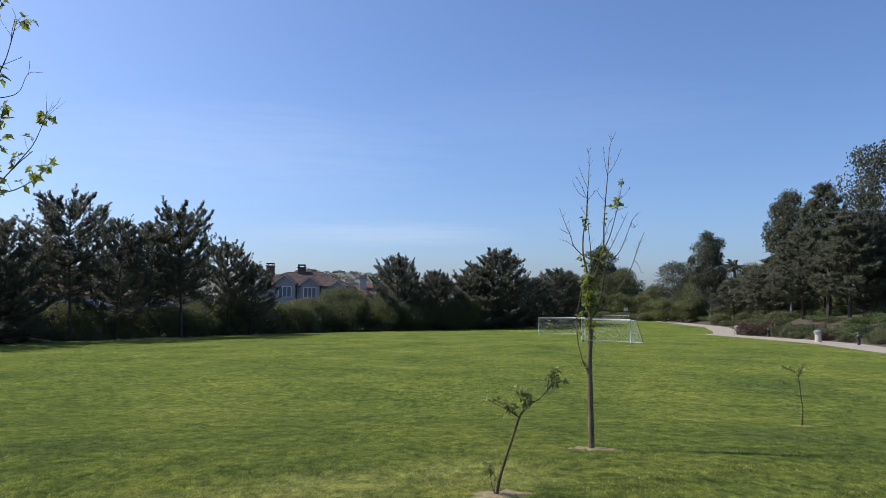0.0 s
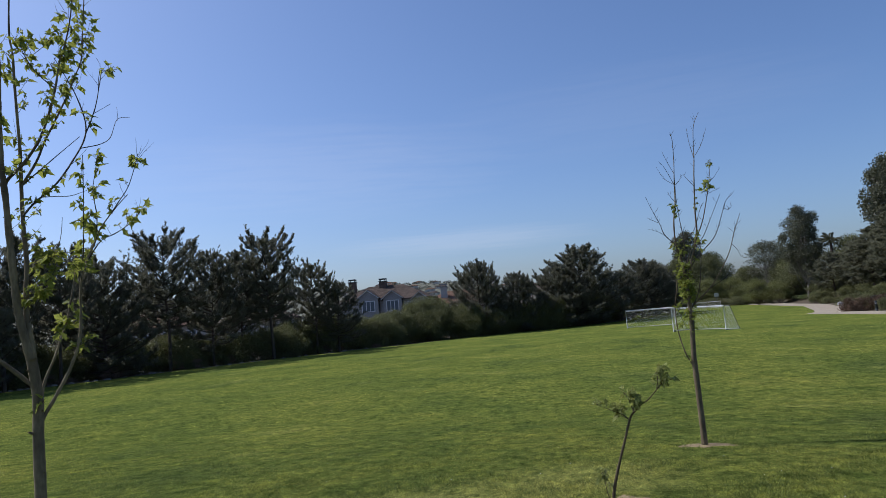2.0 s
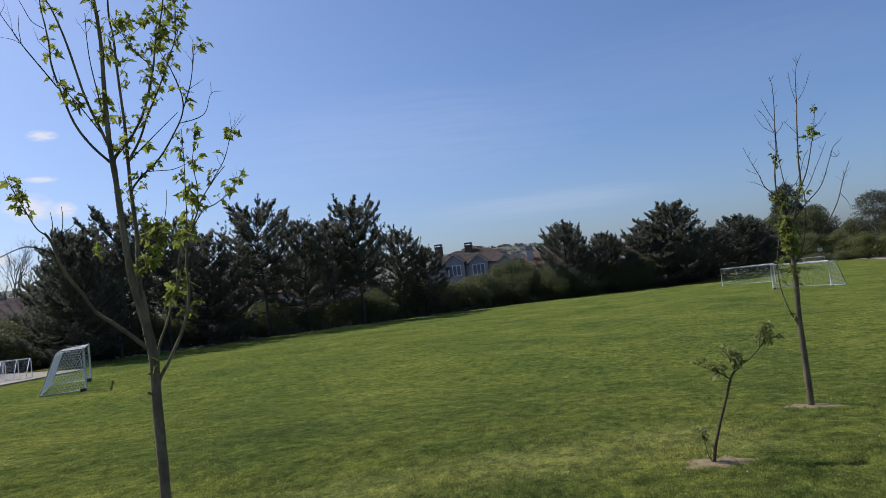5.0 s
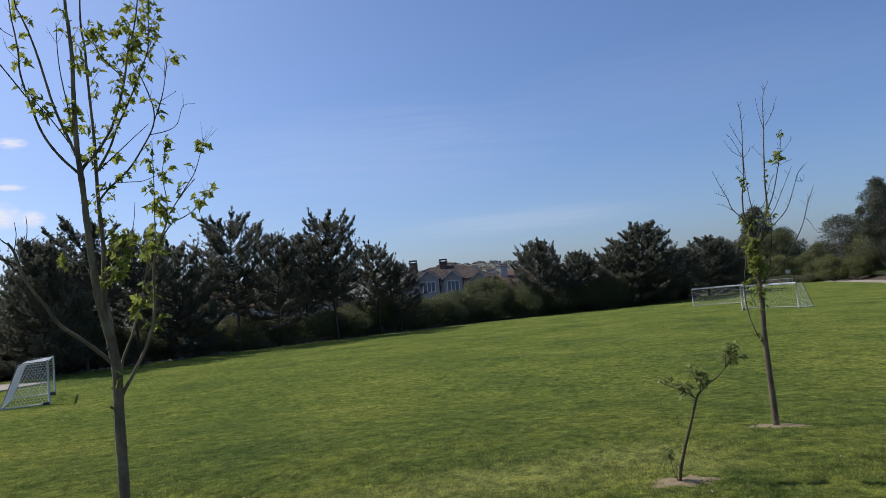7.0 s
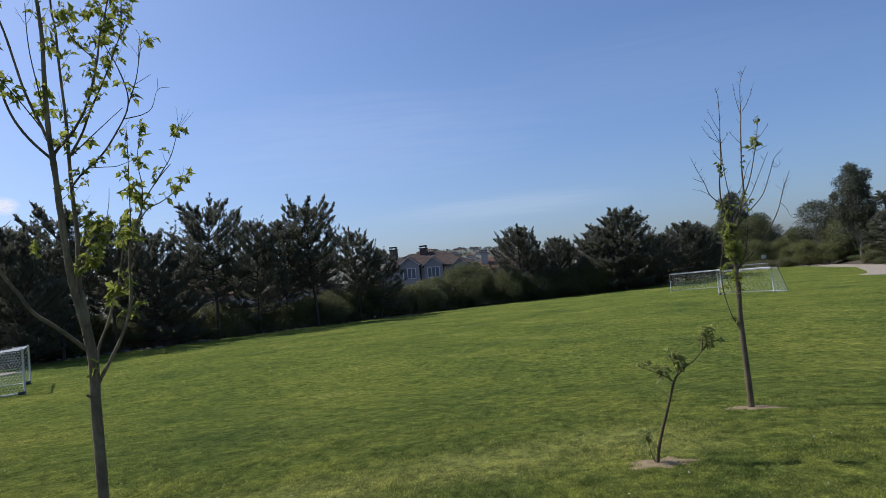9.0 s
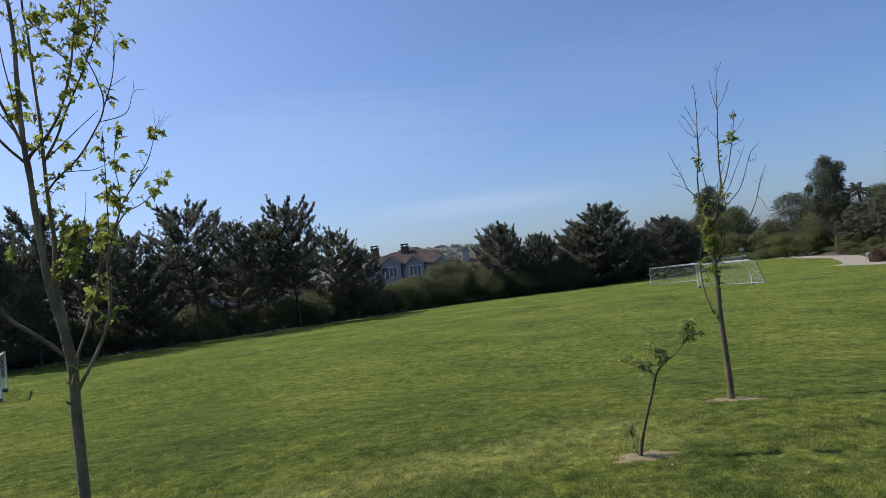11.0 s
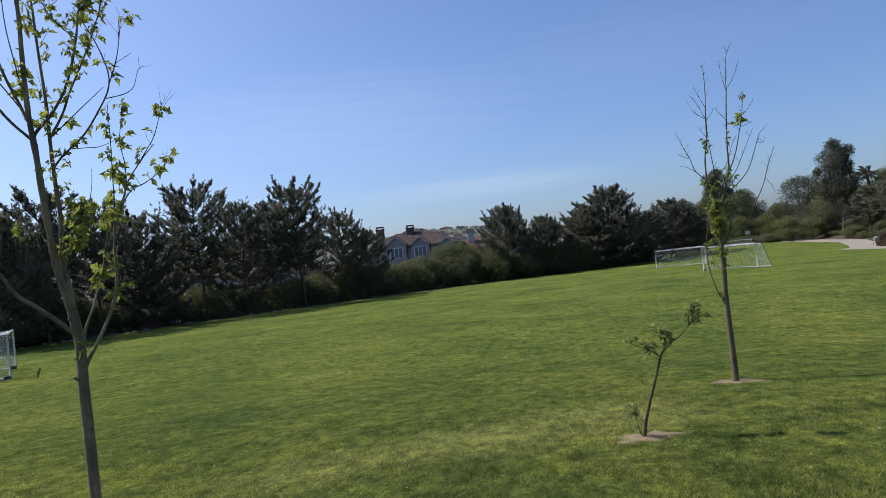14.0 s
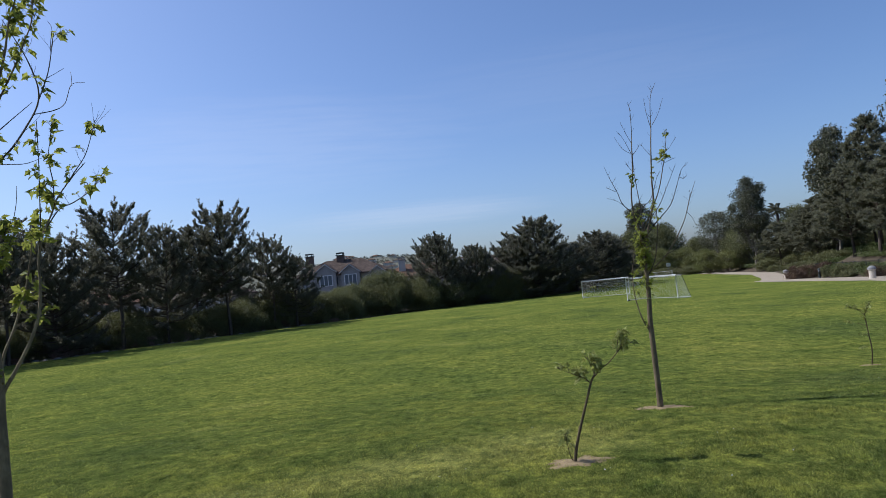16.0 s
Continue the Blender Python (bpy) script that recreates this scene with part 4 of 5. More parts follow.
TEMPLATES = {}
KINDS = {
    # kind: builder, arguments, bark, leaf material, height, radius
    "pine_a": (pine_shapes, (3, 12.0, 4.6, 0.36, 56, 9, ROUND_CROWN, 0.19), PINE_BARK, NEEDLE, 12.0, 4.6),
    "pine_b": (pine_shapes, (8, 11.0, 4.8, 0.20, 60, 9, FULL_CROWN, 0.19), PINE_BARK, NEEDLE, 11.0, 4.8),
    "pine_c": (pine_shapes, (15, 11.0, 4.6, 0.34, 52, 9, ROUND_CROWN, 0.19), PINE_BARK, NEEDLE, 11.0, 4.6),
    "dense_pine": (pine_shapes, (21, 10.0, 5.0, 0.05, 88, 11, FULL_CROWN, 0.18), PINE_BARK, NEEDLE, 10.0, 5.0),
    "soft_pine_a": (pine_shapes, (27, 12.0, 3.2, 0.24, 64, 10, CONE_CROWN, 0.24, True), PINE_BARK, SOFT_NEEDLE, 12.0, 3.2),
    "soft_pine_b": (pine_shapes, (33, 12.0, 3.2, 0.28, 60, 10, CONE_CROWN, 0.24, True), PINE_BARK, SOFT_NEEDLE, 12.0, 3.2),
    "gum_a": (leafy_shapes, (5, 14.0, 3.4, 0.30, 84, 300, 0.26, 0.8, 0.18, 1, 0.5), PALE_BARK, GUM, 14.0, 3.4),
    "gum_b": (leafy_shapes, (9, 14.0, 4.4, 0.45, 52, 220, 0.28, 0.7, 0.2, 1, 0.5), PALE_BARK, GUM, 14.0, 4.4),
    "round_tree": (leafy_shapes, (12, 8.0, 4.0, 0.2, 70, 260, 0.22, 0.8, 0.05, 2, 0.2), PINE_BARK, SHRUB, 8.0, 4.0),
    "olive_tree": (leafy_shapes, (14, 5.0, 3.0, 0.28, 50, 240, 0.17, 0.7, 0.05, 3, 0.1), PINE_BARK, OLIVE, 5.0, 3.0),
    "shrub_a": (leafy_shapes, (17, 4.0, 2.6, 0.02, 70, 330, 0.12, 0.85, 0.0, 4, 0.0, True), PINE_BARK, SHRUB, 4.0, 2.6),
    "shrub_b": (leafy_shapes, (19, 4.0, 2.9, 0.02, 70, 330, 0.12, 0.85, 0.0, 5, 0.0, True), PINE_BARK, SHRUB, 4.0, 2.9),
    "rust_shrub": (leafy_shapes, (22, 1.2, 1.1, 0.02, 34, 90, 0.09, 0.8, 0.0, 4, 0.0, True), PINE_BARK, RUST, 1.2, 1.1),
    "pink_shrub": (leafy_shapes, (24, 2.2, 1.6, 0.02, 36, 90, 0.11, 0.8, 0.0, 4, 0.0, True), PINE_BARK, PINK, 2.2, 1.6),
    "low_shrub": (leafy_shapes, (26, 1.0, 1.1, 0.02, 30, 90, 0.09, 0.7, 0.0, 3, 0.0, True), PINE_BARK, SHRUB, 1.0, 1.1),
    "green_mound": (leafy_shapes, (28, 0.9, 1.8, 0.05, 34, 80, 0.13, 0.5, 0.0, 4, 0.0, True), PINE_BARK, GROUNDCOVER, 0.9, 1.8),
}


def plant(kind, x, y, height, radius, turn, name, label, category="tree", group="", sink=0.05):
    builder, args, bark, leaf, h0, r0 = KINDS[kind]
    m = Matrix.Translation((x, y, gz(x, y) - sink)) @ Matrix.Rotation(turn, 4, "Z") @ Matrix.Diagonal((radius / r0, radius / r0, height / h0, 1))
    if kind in TEMPLATES:
        s = TEMPLATES[kind].scale
        ob = copy_thing(TEMPLATES[kind], m @ Matrix.Diagonal((1 / s.x, 1 / s.y, 1 / s.z, 1)))
        ob.name = name
    else:
        wood, crown = builder(*args)
        ob = thing(name, m, label, category)
        part("trunk", wood, bark, ob, "branching woody stems")
        part("crown", crown, leaf, ob, "leafy crown with gaps")
        TEMPLATES[kind] = ob
    return tagged(ob, label, category, group)


# pines along the far side of the lawn: kind, x, y, height, radius
PINES = (("pine_a", -42.0, 52.0, 12.2, 5.0), ("pine_c", -40.5, 56.5, 11.5, 4.5), 
         ("pine_a", -36.6, 68.0, 13.7, 5.9), ("pine_b", -34.2, 73.0, 12.6, 4.8), ("pine_c", -33.0, 78.0, 11.8, 5.0), ("pine_a", -29.6, 78.5, 14.3, 5.7),
         ("pine_c", -26.0, 84.5, 10.8, 4.4), ("pine_b", -24.2, 87.5, 8.9, 4.5),
         ("pine_b", -46.0, 56.0, 9.5, 4.2), ("pine_c", -46.0, 66.0, 9.8, 5.3), ("pine_b", -42.0, 74.0, 10.0, 5.3), ("pine_b", -38.0, 82.0, 10.2, 5.3), ("pine_c", -33.0, 88.0, 9.6, 4.8))
for i, (k, x, y, h, r) in enumerate(PINES):
    plant(k, x + 0.1, y, h * 0.96, r * 0.86, i * 1.7, "pine_tree", ("tall dark pine with a bare lower trunk and ragged crown", "dark bushy pine with low branches", "slender dark pine with an open crown")["abc".index(k[-1])], "tree", "pines along the lawn")
for i, (k, x, y, h, r) in enumerate((("dense_pine", -39.8, 62.5, 10.2, 4.9), ("dense_pine", -41.6, 46.6, 9.6, 4.6), ("dense_pine", -44.5, 50.5, 8.6, 4.4), ("dense_pine", -6.8, 108.0, 10.3, 5.2), ("dense_pine", -1.4, 110.0, 8.3, 4.6), ("dense_pine", 9.3, 115.0, 11.7, 7.8), ("dense_pine", 5.6, 114.0, 9.0, 5.6),
                                     ("dense_pine", 20.5, 128.0, 9.3, 6.7), ("pine_b", 16.0, 122.0, 7.8, 4.8), ("dense_pine", 25.0, 138.0, 8.8, 6.3))):
    plant(k, x, y, h * 1.06, r, 0.6 + i * 2.1, "pine_tree", "dark dense pine in the bed along the lawn", "tree", "pines along the lawn")

# trees on the bank beyond the path
for i, (k, x, y, h, r) in enumerate((("soft_pine_a", 44.2, 85.7, 11.2, 3.3), ("soft_pine_b", 44.6, 80.7, 16.0, 3.5), ("soft_pine_a", 43.3, 74.1, 12.2, 3.6), ("soft_pine_b", 53.3, 113.0, 10.2, 3.6),
                                     ("soft_pine_a", 54.1, 119.5, 9.2, 3.6), ("soft_pine_b", 52.5, 126.0, 8.4, 3.4), ("soft_pine_a", 50.5, 108.0, 9.0, 3.4), ("soft_pine_b", 47.6, 96.0, 9.6, 3.4), ("soft_pine_a", 49.5, 89.0, 11.4, 3.4),
                                     ("soft_pine_b", 57.0, 104.0, 11.0, 3.6), ("soft_pine_a", 52.5, 82.0, 11.5, 3.6), ("dense_pine", 46.8, 76.0, 11.0, 3.3), ("soft_pine_b", 49.0, 72.0, 10.0, 3.4))):
    plant(k, x, y, h, r, 0.3 + i * 1.3, "pine_tree", "grey-green soft-needled pine on the planted bank", "tree", "trees on the bank")
for i, (k, x, y, h, r) in enumerate((("gum_a", 54.0, 141.0, 17.4, 3.7), ("gum_b", 64.5, 101.0, 24.5, 6.0), ("gum_b", 55.0, 165.0, 13.5, 5.2), ("gum_a", 41.0, 185.0, 10.5, 5.0), ("gum_a", 51.3, 102.0, 17.8, 4.0), ("gum_a", 43.4, 190.0, 19.0, 4.6))):
    plant(k, x, y, h, r, i * 2.0, "eucalyptus_tree", "tall eucalyptus with an airy clumped crown", "tree", "eucalyptus trees")
for i, (k, x, y, h, r) in enumerate((("round_tree", 30.0, 172.0, 9.5, 5.5), ("round_tree", 38.5, 178.0, 11.0, 5.0), ("round_tree", 23.0, 168.0, 8.5, 5.0), ("round_tree", 46.0, 180.0, 11.6, 5.2),
                                     ("round_tree", 56.0, 150.0, 8.0, 4.8), ("round_tree", 60.0, 135.0, 8.5, 5.0), ("round_tree", 36.0, 200.0, 11.5, 5.5), ("round_tree", 50.0, 190.0, 12.6, 5.6), ("round_tree", 15.0, 175.0, 8.8, 5.2), ("round_tree", 64.0, 175.0, 9.0, 6.0), ("round_tree", 5.0, 160.0, 9.0, 5.0), ("round_tree", 33.0, 182.0, 11.2, 5.0), ("round_tree", 42.0, 176.0, 10.4, 4.6), ("round_tree", 53.0, 172.0, 8.0, 5.0), ("round_tree", 58.0, 160.0, 7.6, 4.6), ("round_tree", 60.0, 122.0, 8.0, 4.6), ("round_tree", 78.0, 112.0, 9.0, 5.5), ("round_tree", 86.0, 128.0, 9.5, 6.0), ("round_tree", 74.0, 98.0, 9.0, 5.5), ("round_tree", 92.0, 140.0, 10.0, 6.5), ("round_tree", 84.0, 104.0, 9.5, 6.0), ("round_tree", 70.0, 84.0, 8.5, 5.5))):
    plant(k, x, y, h, r, i * 1.1, "park_tree", "dark green rounded tree beyond the lawn", "tree", "trees beyond the lawn")
for i, (x, y, h, r) in enumerate(((47.5, 150.0, 5.0, 3.2), (51.0, 148.0, 4.4, 2.8), (42.5, 168.0, 6.2, 3.4), (38.0, 171.0, 6.6, 3.6), (47.5, 166.0, 6.0, 3.2), (33.0, 173.0, 6.6, 3.4))):
    plant("olive_tree", x, y, h, r, i * 1.4, "olive_tree", "small spreading yellow-green tree beside the path", "tree")

# shrubs behind the lawn's edge
rng = random.Random(5)
hedge = []
for y in np.arange(40, 142, 2.5):
    x = float(left_edge(y)) - rng.uniform(4.0, 6.0)
    hedge.append((x, y, rng.uniform(2.7, 3.7) if y < 84 else rng.uniform(3.9, 4.9), rng.uniform(2.7, 3.5)))
for x, y, h, r in hedge + [(-24.5, 96.0, 4.2, 3.4), (-19.8, 100.0, 4.6, 3.8), (-14.0, 106.0, 5.9, 3.8), (3.0, 113.5, 4.6, 3.4), (-5.5, 108.5, 4.2, 3.2), (4.0, 111.0, 4.6, 2.6), (5.6, 112.8, 3.8, 2.4), (2.4, 110.0, 3.6, 2.4), (-9.5, 106.0, 4.6, 3.4), (-1.0, 111.5, 4.0, 3.2), (-50.5, 44.0, 4.2, 3.4), (-54.0, 40.0, 4.4, 3.6), (-58.0, 36.0, 4.0, 3.4), (-62.0, 44.0, 4.6, 3.8), (-48.5, 53.0, 4.4, 3.4), (-50.0, 49.5, 4.3, 3.4), (-52.5, 48.0, 4.6, 3.6),
                          (45.5, 94.0, 1.8, 2.6), (50.5, 84.0, 2.6, 3.0), (51.5, 76.0, 2.8, 3.2), (44.5, 100.0, 1.8, 2.6), (-15.8, 104.0, 5.9, 3.2),
                          (42.0, 162.0, 2.0, 2.8), (46.5, 160.0, 1.9, 2.8), (50.5, 157.0, 2.0, 3.0), (38.0, 164.0, 2.2, 3.0), (54.5, 150.0, 2.0, 2.8), (34.0, 166.0, 2.4, 3.0), (29.5, 163.0, 2.8, 3.2), (25.0, 158.0, 4.2, 3.8),
                          (53.0, 120.0, 2.0, 2.4), (55.0, 127.0, 2.2, 2.6), (57.0, 133.0, 2.4, 2.6), (52.5, 112.0, 1.8, 2.4), (56.0, 115.0, 2.2, 2.6), (58.5, 122.0, 2.4, 2.8), (52.0, 131.0, 1.8, 2.2), (56.0, 139.0, 2.2, 2.6), (61.0, 129.0, 2.6, 2.8),
                          (56.0, 76.0, 3.0, 3.2), (59.0, 83.0, 3.4, 3.4), (61.0, 90.0, 3.2, 3.4), (63.0, 98.0, 3.4, 3.6), (66.0, 106.0, 3.6, 3.6), (68.0, 114.0, 3.6, 3.6), (70.0, 122.0, 3.8, 3.8), (55.0, 68.0, 3.2, 3.4), (66.0, 92.0, 4.2, 3.8), (63.0, 78.0, 4.2, 3.8), (60.0, 112.0, 2.8, 3.2), (65.0, 121.0, 3.2, 3.6), (69.0, 129.0, 3.4, 3.8), (74.0, 138.0, 3.6, 4.0), (72.0, 121.0, 3.6, 3.8)]:
    plant(rng.choice(("shrub_a", "shrub_b")), x, y, h, r, rng.uniform(0, 6.3), "shrub", "large dark green evergreen shrub in the bed", "shrub", "shrubs along the lawn")
for k in range(26):
    y = rng.uniform(42, 100)
    x = float(left_edge(y)) - rng.uniform(1.0, 3.4)
    plant(rng.choice(("low_shrub", "low_shrub", "pink_shrub", "rust_shrub")), x, y, rng.uniform(0.4, 1.1), rng.uniform(0.6, 1.1), rng.uniform(0, 6.3), "low_shrub", "low dry shrub under the pines", "shrub", "low shrubs in the bed")

# planting on the bank
for k in range(90):
    y = rng.uniform(46, 170)
    x = float(right_edge(y)) + 4.8 + rng.uniform(2.2, 15.0)
    plant("green_mound", x, y, rng.uniform(0.45, 0.85), rng.uniform(1.6, 2.6), rng.uniform(0, 6.3), "ground_cover", "low bright green ground cover mound on the bank", "shrub", "ground cover on the bank", 0.15)
for k in range(30):
    y = rng.uniform(62, 104)
    x = float(right_edge(y)) + 4.8 + rng.uniform(3.0, 14.0)
    plant("green_mound", x, y, rng.uniform(0.35, 0.6), rng.uniform(1.8, 2.8), rng.uniform(0, 6.3), "ground_cover", "low bright green ground cover mound on the bank", "shrub", "ground cover on the bank", 0.15)
for k in range(44):
    y = rng.uniform(46, 125)
    x = float(right_edge(y)) + 4.3 + rng.uniform(0.6, 3.2)
    plant(rng.choice(("low_shrub",) * 9 + ("rust_shrub",)), x, y, rng.uniform(0.6, 1.2), rng.uniform(0.7, 1.2), rng.uniform(0, 6.3), "low_shrub", "low clipped shrub beside the path", "shrub", "low shrubs beside the path")
for x, y in ((36.6, 84.2), (37.8, 83.4), (39.0, 82.6)):
    plant("rust_shrub", x, y, 1.5, 1.3, x, "low_shrub", "red-brown clipped shrub beside the stone pillar", "shrub", "low shrubs beside the path")


def bare_far_tree(x, y, h, seed):
    rs = random.Random(seed)
    wood = Shape()

    def grow(p, v, ln, r, depth):
        pts = [p]
        for s in range(4):
            v = (v + Vector((rs.gauss(0, 0.12), rs.gauss(0, 0.12), 0.05))).normalized()
            pts.append(pts[-1] + v * ln / 4)
        wood.tube(pts, [r, r * 0.9, r * 0.8, r * 0.7, r * 0.6], 5 if depth < 2 else 3, False)
        if depth < 5:
            for _ in range(3 if depth else 5):
                j = rs.choice((2, 3, 4, 4))
                w = (v + Vector((rs.gauss(0, 0.5), rs.gauss(0, 0.5), 0.25))).normalized()
                grow(pts[j], w, ln * rs.uniform(0.55, 0.75), r * 0.55, depth + 1)

    grow(Vector((0, 0, -0.2)), Vector((0, 0, 1)), h * 0.34, h * 0.014, 0)
    t = thing("bare_tree", Matrix.Translation((x, y, gz(x, y))), "leafless grey tree behind a roof", "tree", "bare trees")
    part("trunk", wood, PINE_BARK, t, "bare branching limbs")


bare_far_tree(-85.0, 84.0, 19.0, 2)
bare_far_tree(-78.0, 86.0, 16.0, 4)
bare_far_tree(-92.0, 82.0, 16.5, 6)


def palm(x, y, h, crown, label):
    rs = np.random.RandomState(int(h * 10))
    t = thing("palm_tree", Matrix.Translation((x, y, gz(x, y))), label, "palm tree", "palm trees")
    w = Shape()
    w.tube([(0.1 * math.sin(z), 0, z) for z in np.linspace(-0.3, h, 10)], [crown * 0.11] * 10, 8)
    part("trunk", w, PINE_BARK, t)
    for k in range(16):
        az, el = k * 2.4, rs.uniform(-0.4, 1.2)
        v = Vector((math.cos(az) * math.cos(el), math.sin(az) * math.cos(el), math.sin(el)))
        pts = [Vector((0, 0, h))]
        for s in range(6):
            v = (v + Vector((0, 0, -0.16))).normalized()
            pts.append(pts[-1] + v * crown / 6)
        f = Shape()
        f.tube(pts, [0.03] * 7, 3, False)
        c = np.array([tuple(pts[i].lerp(pts[i + 1], u)) for i in range(1, 6) for u in (0, 0.25, 0.5, 0.75)])
        ax = unit(np.cross(np.array(v)[None], [[0, 0, 1.0]]))
        for sgn in (-1, 1):
            tip = c + ax * sgn * crown * 0.22 + np.array(v) * crown * 0.12 + [0, 0, -0.08 * crown]
            f.blades(c, tip, np.tile(np.array([[0, 0, 0.03 * crown]]), (len(c), 1)), 0.4)
        part("frond", f, GUM, t)


palm(57.0, 136.0, 9.3, 2.2, "palm with a round crown among dark trees")
palm(-29.5, 137.0, 7.8, 2.0, "small palm showing above the house roof")
palm(-92.0, 606.0, 25.0, 3.0, "tall thin palm on the far hillside")


# ---- goals ----
def hex_net(shape, origin, ex, ey, w, h, inside, cell=0.13, r=0.0042):
    """Hexagonal netting in the plane origin + a*ex + b*ey."""
    o, ex, ey = Vector(origin), Vector(ex), Vector(ey)
    a = cell / math.sqrt(3)
    rows, cols = int(h / (1.5 * a)) + 2, int(w / cell) + 2
    for j in range(rows):
        for i in range(cols):
            cx, cy = (i + 0.5 * (j % 2)) * cell, j * 1.5 * a
            p = [(cx + a * math.cos(t), cy + a * math.sin(t)) for t in (math.pi / 6, math.pi / 2, 5 * math.pi / 6, 7 * math.pi / 6)]
            for (x0, y0), (x1, y1) in zip(p[:-1], p[1:]):
                mx, my = (x0 + x1) / 2, (y0 + y1) / 2
                if 0 <= mx <= w and 0 <= my <= h and inside(mx, my):
                    shape.tube([o + ex * x0 + ey * y0, o + ex * x1 + ey * y1], r, 3, False)


def build_goal(m, w=5.5, h=2.1, top=0.85, base=1.8, cord=0.0042):
    """A portable goal: mouth along local x at y = 0, the net behind it (+y)."""
    t = thing("football_goal", m, "white portable football goal with netting on the lawn", "football goal", "goals on the lawn")
    for x in (0, w):
        s = Shape()
        s.tube([(x, 0, 0.0), (x, 0, h)], 0.042, 10)
        part("post", s, WHITE_METAL, t, "white round goal post", True)
        s = Shape()
        s.tube([(x, 0.05, 0.04), (x, base, 0.04)], 0.03, 8)
        part("base_rail", s, WHITE_METAL, t, "", True)
        s = Shape()
        s.tube([(x, 0.05, h - 0.02), (x, top * 0.8, h - 0.03), (x, top, h - 0.10), (x, base, 0.06)], 0.02, 8)
        part("side_brace", s, DARK_METAL, t, "dark bent side brace", True)
        s = Shape()
        s.tube([(x, -0.03, 0.0), (x, 0.22, 0.0), (x, 0.26, 0.07), (x, -0.03, 0.09)], 0.05, 8)
        part("foot", s, DARK_METAL, t, "dark weighted foot")
    s = Shape()
    s.tube([(-0.04, 0, h), (w + 0.04, 0, h)], 0.042, 10)
    part("crossbar", s, WHITE_METAL, t, "white crossbar", True)
    s = Shape()
    s.tube([(0, base, 0.05), (w, base, 0.05)], 0.03, 8)
    part("back_rail", s, WHITE_METAL, t, "", True)
    s = Shape()
    s.tube([(0, top, h - 0.1), (w, top, h - 0.1)], 0.012, 6)
    part("top_rope", s, NET, t)
    n = Shape()
    sl = Vector((0, base - top, -(h - 0.15)))
    hex_net(n, (0, base, 0.05), (1, 0, 0), tuple(-sl.normalized()), w, sl.length, lambda a, b: True, 0.13, cord)
    part("back_net", n, NET, t, "white hexagonal netting")
    n = Shape()
    hex_net(n, (0, 0, h), (1, 0, 0), (0, 1, -0.1), w, top, lambda a, b: True, 0.13, cord)
    part("roof_net", n, NET, t, "white hexagonal netting")
    for x in (0.0, w):
        n = Shape()
        hex_net(n, (x, 0, 0.05), (0, 1, 0), (0, 0, 1), base, h - 0.1, lambda a, b: a < base - (base - top) * b / (h - 0.15), 0.13, cord)
        part("side_net", n, NET, t, "white hexagonal netting")
    return t


def goal_pose(x, y, dx, dy):
    """Mouth runs from (x, y) along (dx, dy); the net lies to the left of that way."""
    a = math.atan2(dy, dx)
    return Matrix.Translation((x, y, gz(x, y) + 0.05)) @ Matrix.Rotation(a, 4, "Z")


build_goal(goal_pose(-23.1, 26.2, -0.625, 0.78), 5.5, 1.86, 1.1, 1.8, 0.0062)
right_x, right_y = 16.35, 61.0
far_goal = build_goal(goal_pose(right_x - 5.5 * 0.614, right_y + 5.5 * 0.788, 0.614, -0.788))
copy_thing(far_goal, goal_pose(11.7, 85.3, 0.985, -0.167))
copy_thing(far_goal, goal_pose(34.8, 152.0, 0.97, -0.2) @ Matrix.Diagonal((1, 1, 0.66, 1)))


def small_goal_frame(m):
    """One of the folded training goals kept on the pad."""
    t = thing("training_goal", m, "small white training goal frame stacked on the pad", "football goal", "stacked training goals")
    for x in (0, 1.8):
        s = Shape()
        s.tube([(x, 0, 0), (x, 0, 1.5), (x, 0.25, 1.52), (x, 1.3, 0.03), (x, 0, 0.03)], 0.03, 8)
        part("side_frame", s, WHITE_METAL, t, "", True)
    for p, q in (((0, 0, 1.5), (1.8, 0, 1.5)), ((0, 1.3, 0.03), (1.8, 1.3, 0.03)), ((0, 0.25, 1.52), (1.8, 0.25, 1.52))):
        s = Shape()
        s.tube([p, q], 0.03, 8)
        part("cross_tube", s, WHITE_METAL, t, "", True)
    n = Shape()
    hex_net(n, (0, 1.3, 0.05), (1, 0, 0), (0, -0.57, 0.80), 1.8, 1.8, lambda a, b: True, 0.16, 0.004)
    part("net", n, NET, t, "slack white netting")
    return t


first = None
for k in range(7):
    x, y = -36.4 - 0.85 * k, 36.8 - 0.15 * k
    m = Matrix.Translation((x, y, gz(x, y) + 0.13)) @ Matrix.Rotation(radians(205 + 3 * k), 4, "Z") @ Matrix.Diagonal((0.9, 0.8, 0.78, 1))
    first = copy_thing(first, m @ Matrix.Diagonal((1 / 0.9, 1 / 0.8, 1 / 0.78, 1))) if first else small_goal_frame(m)


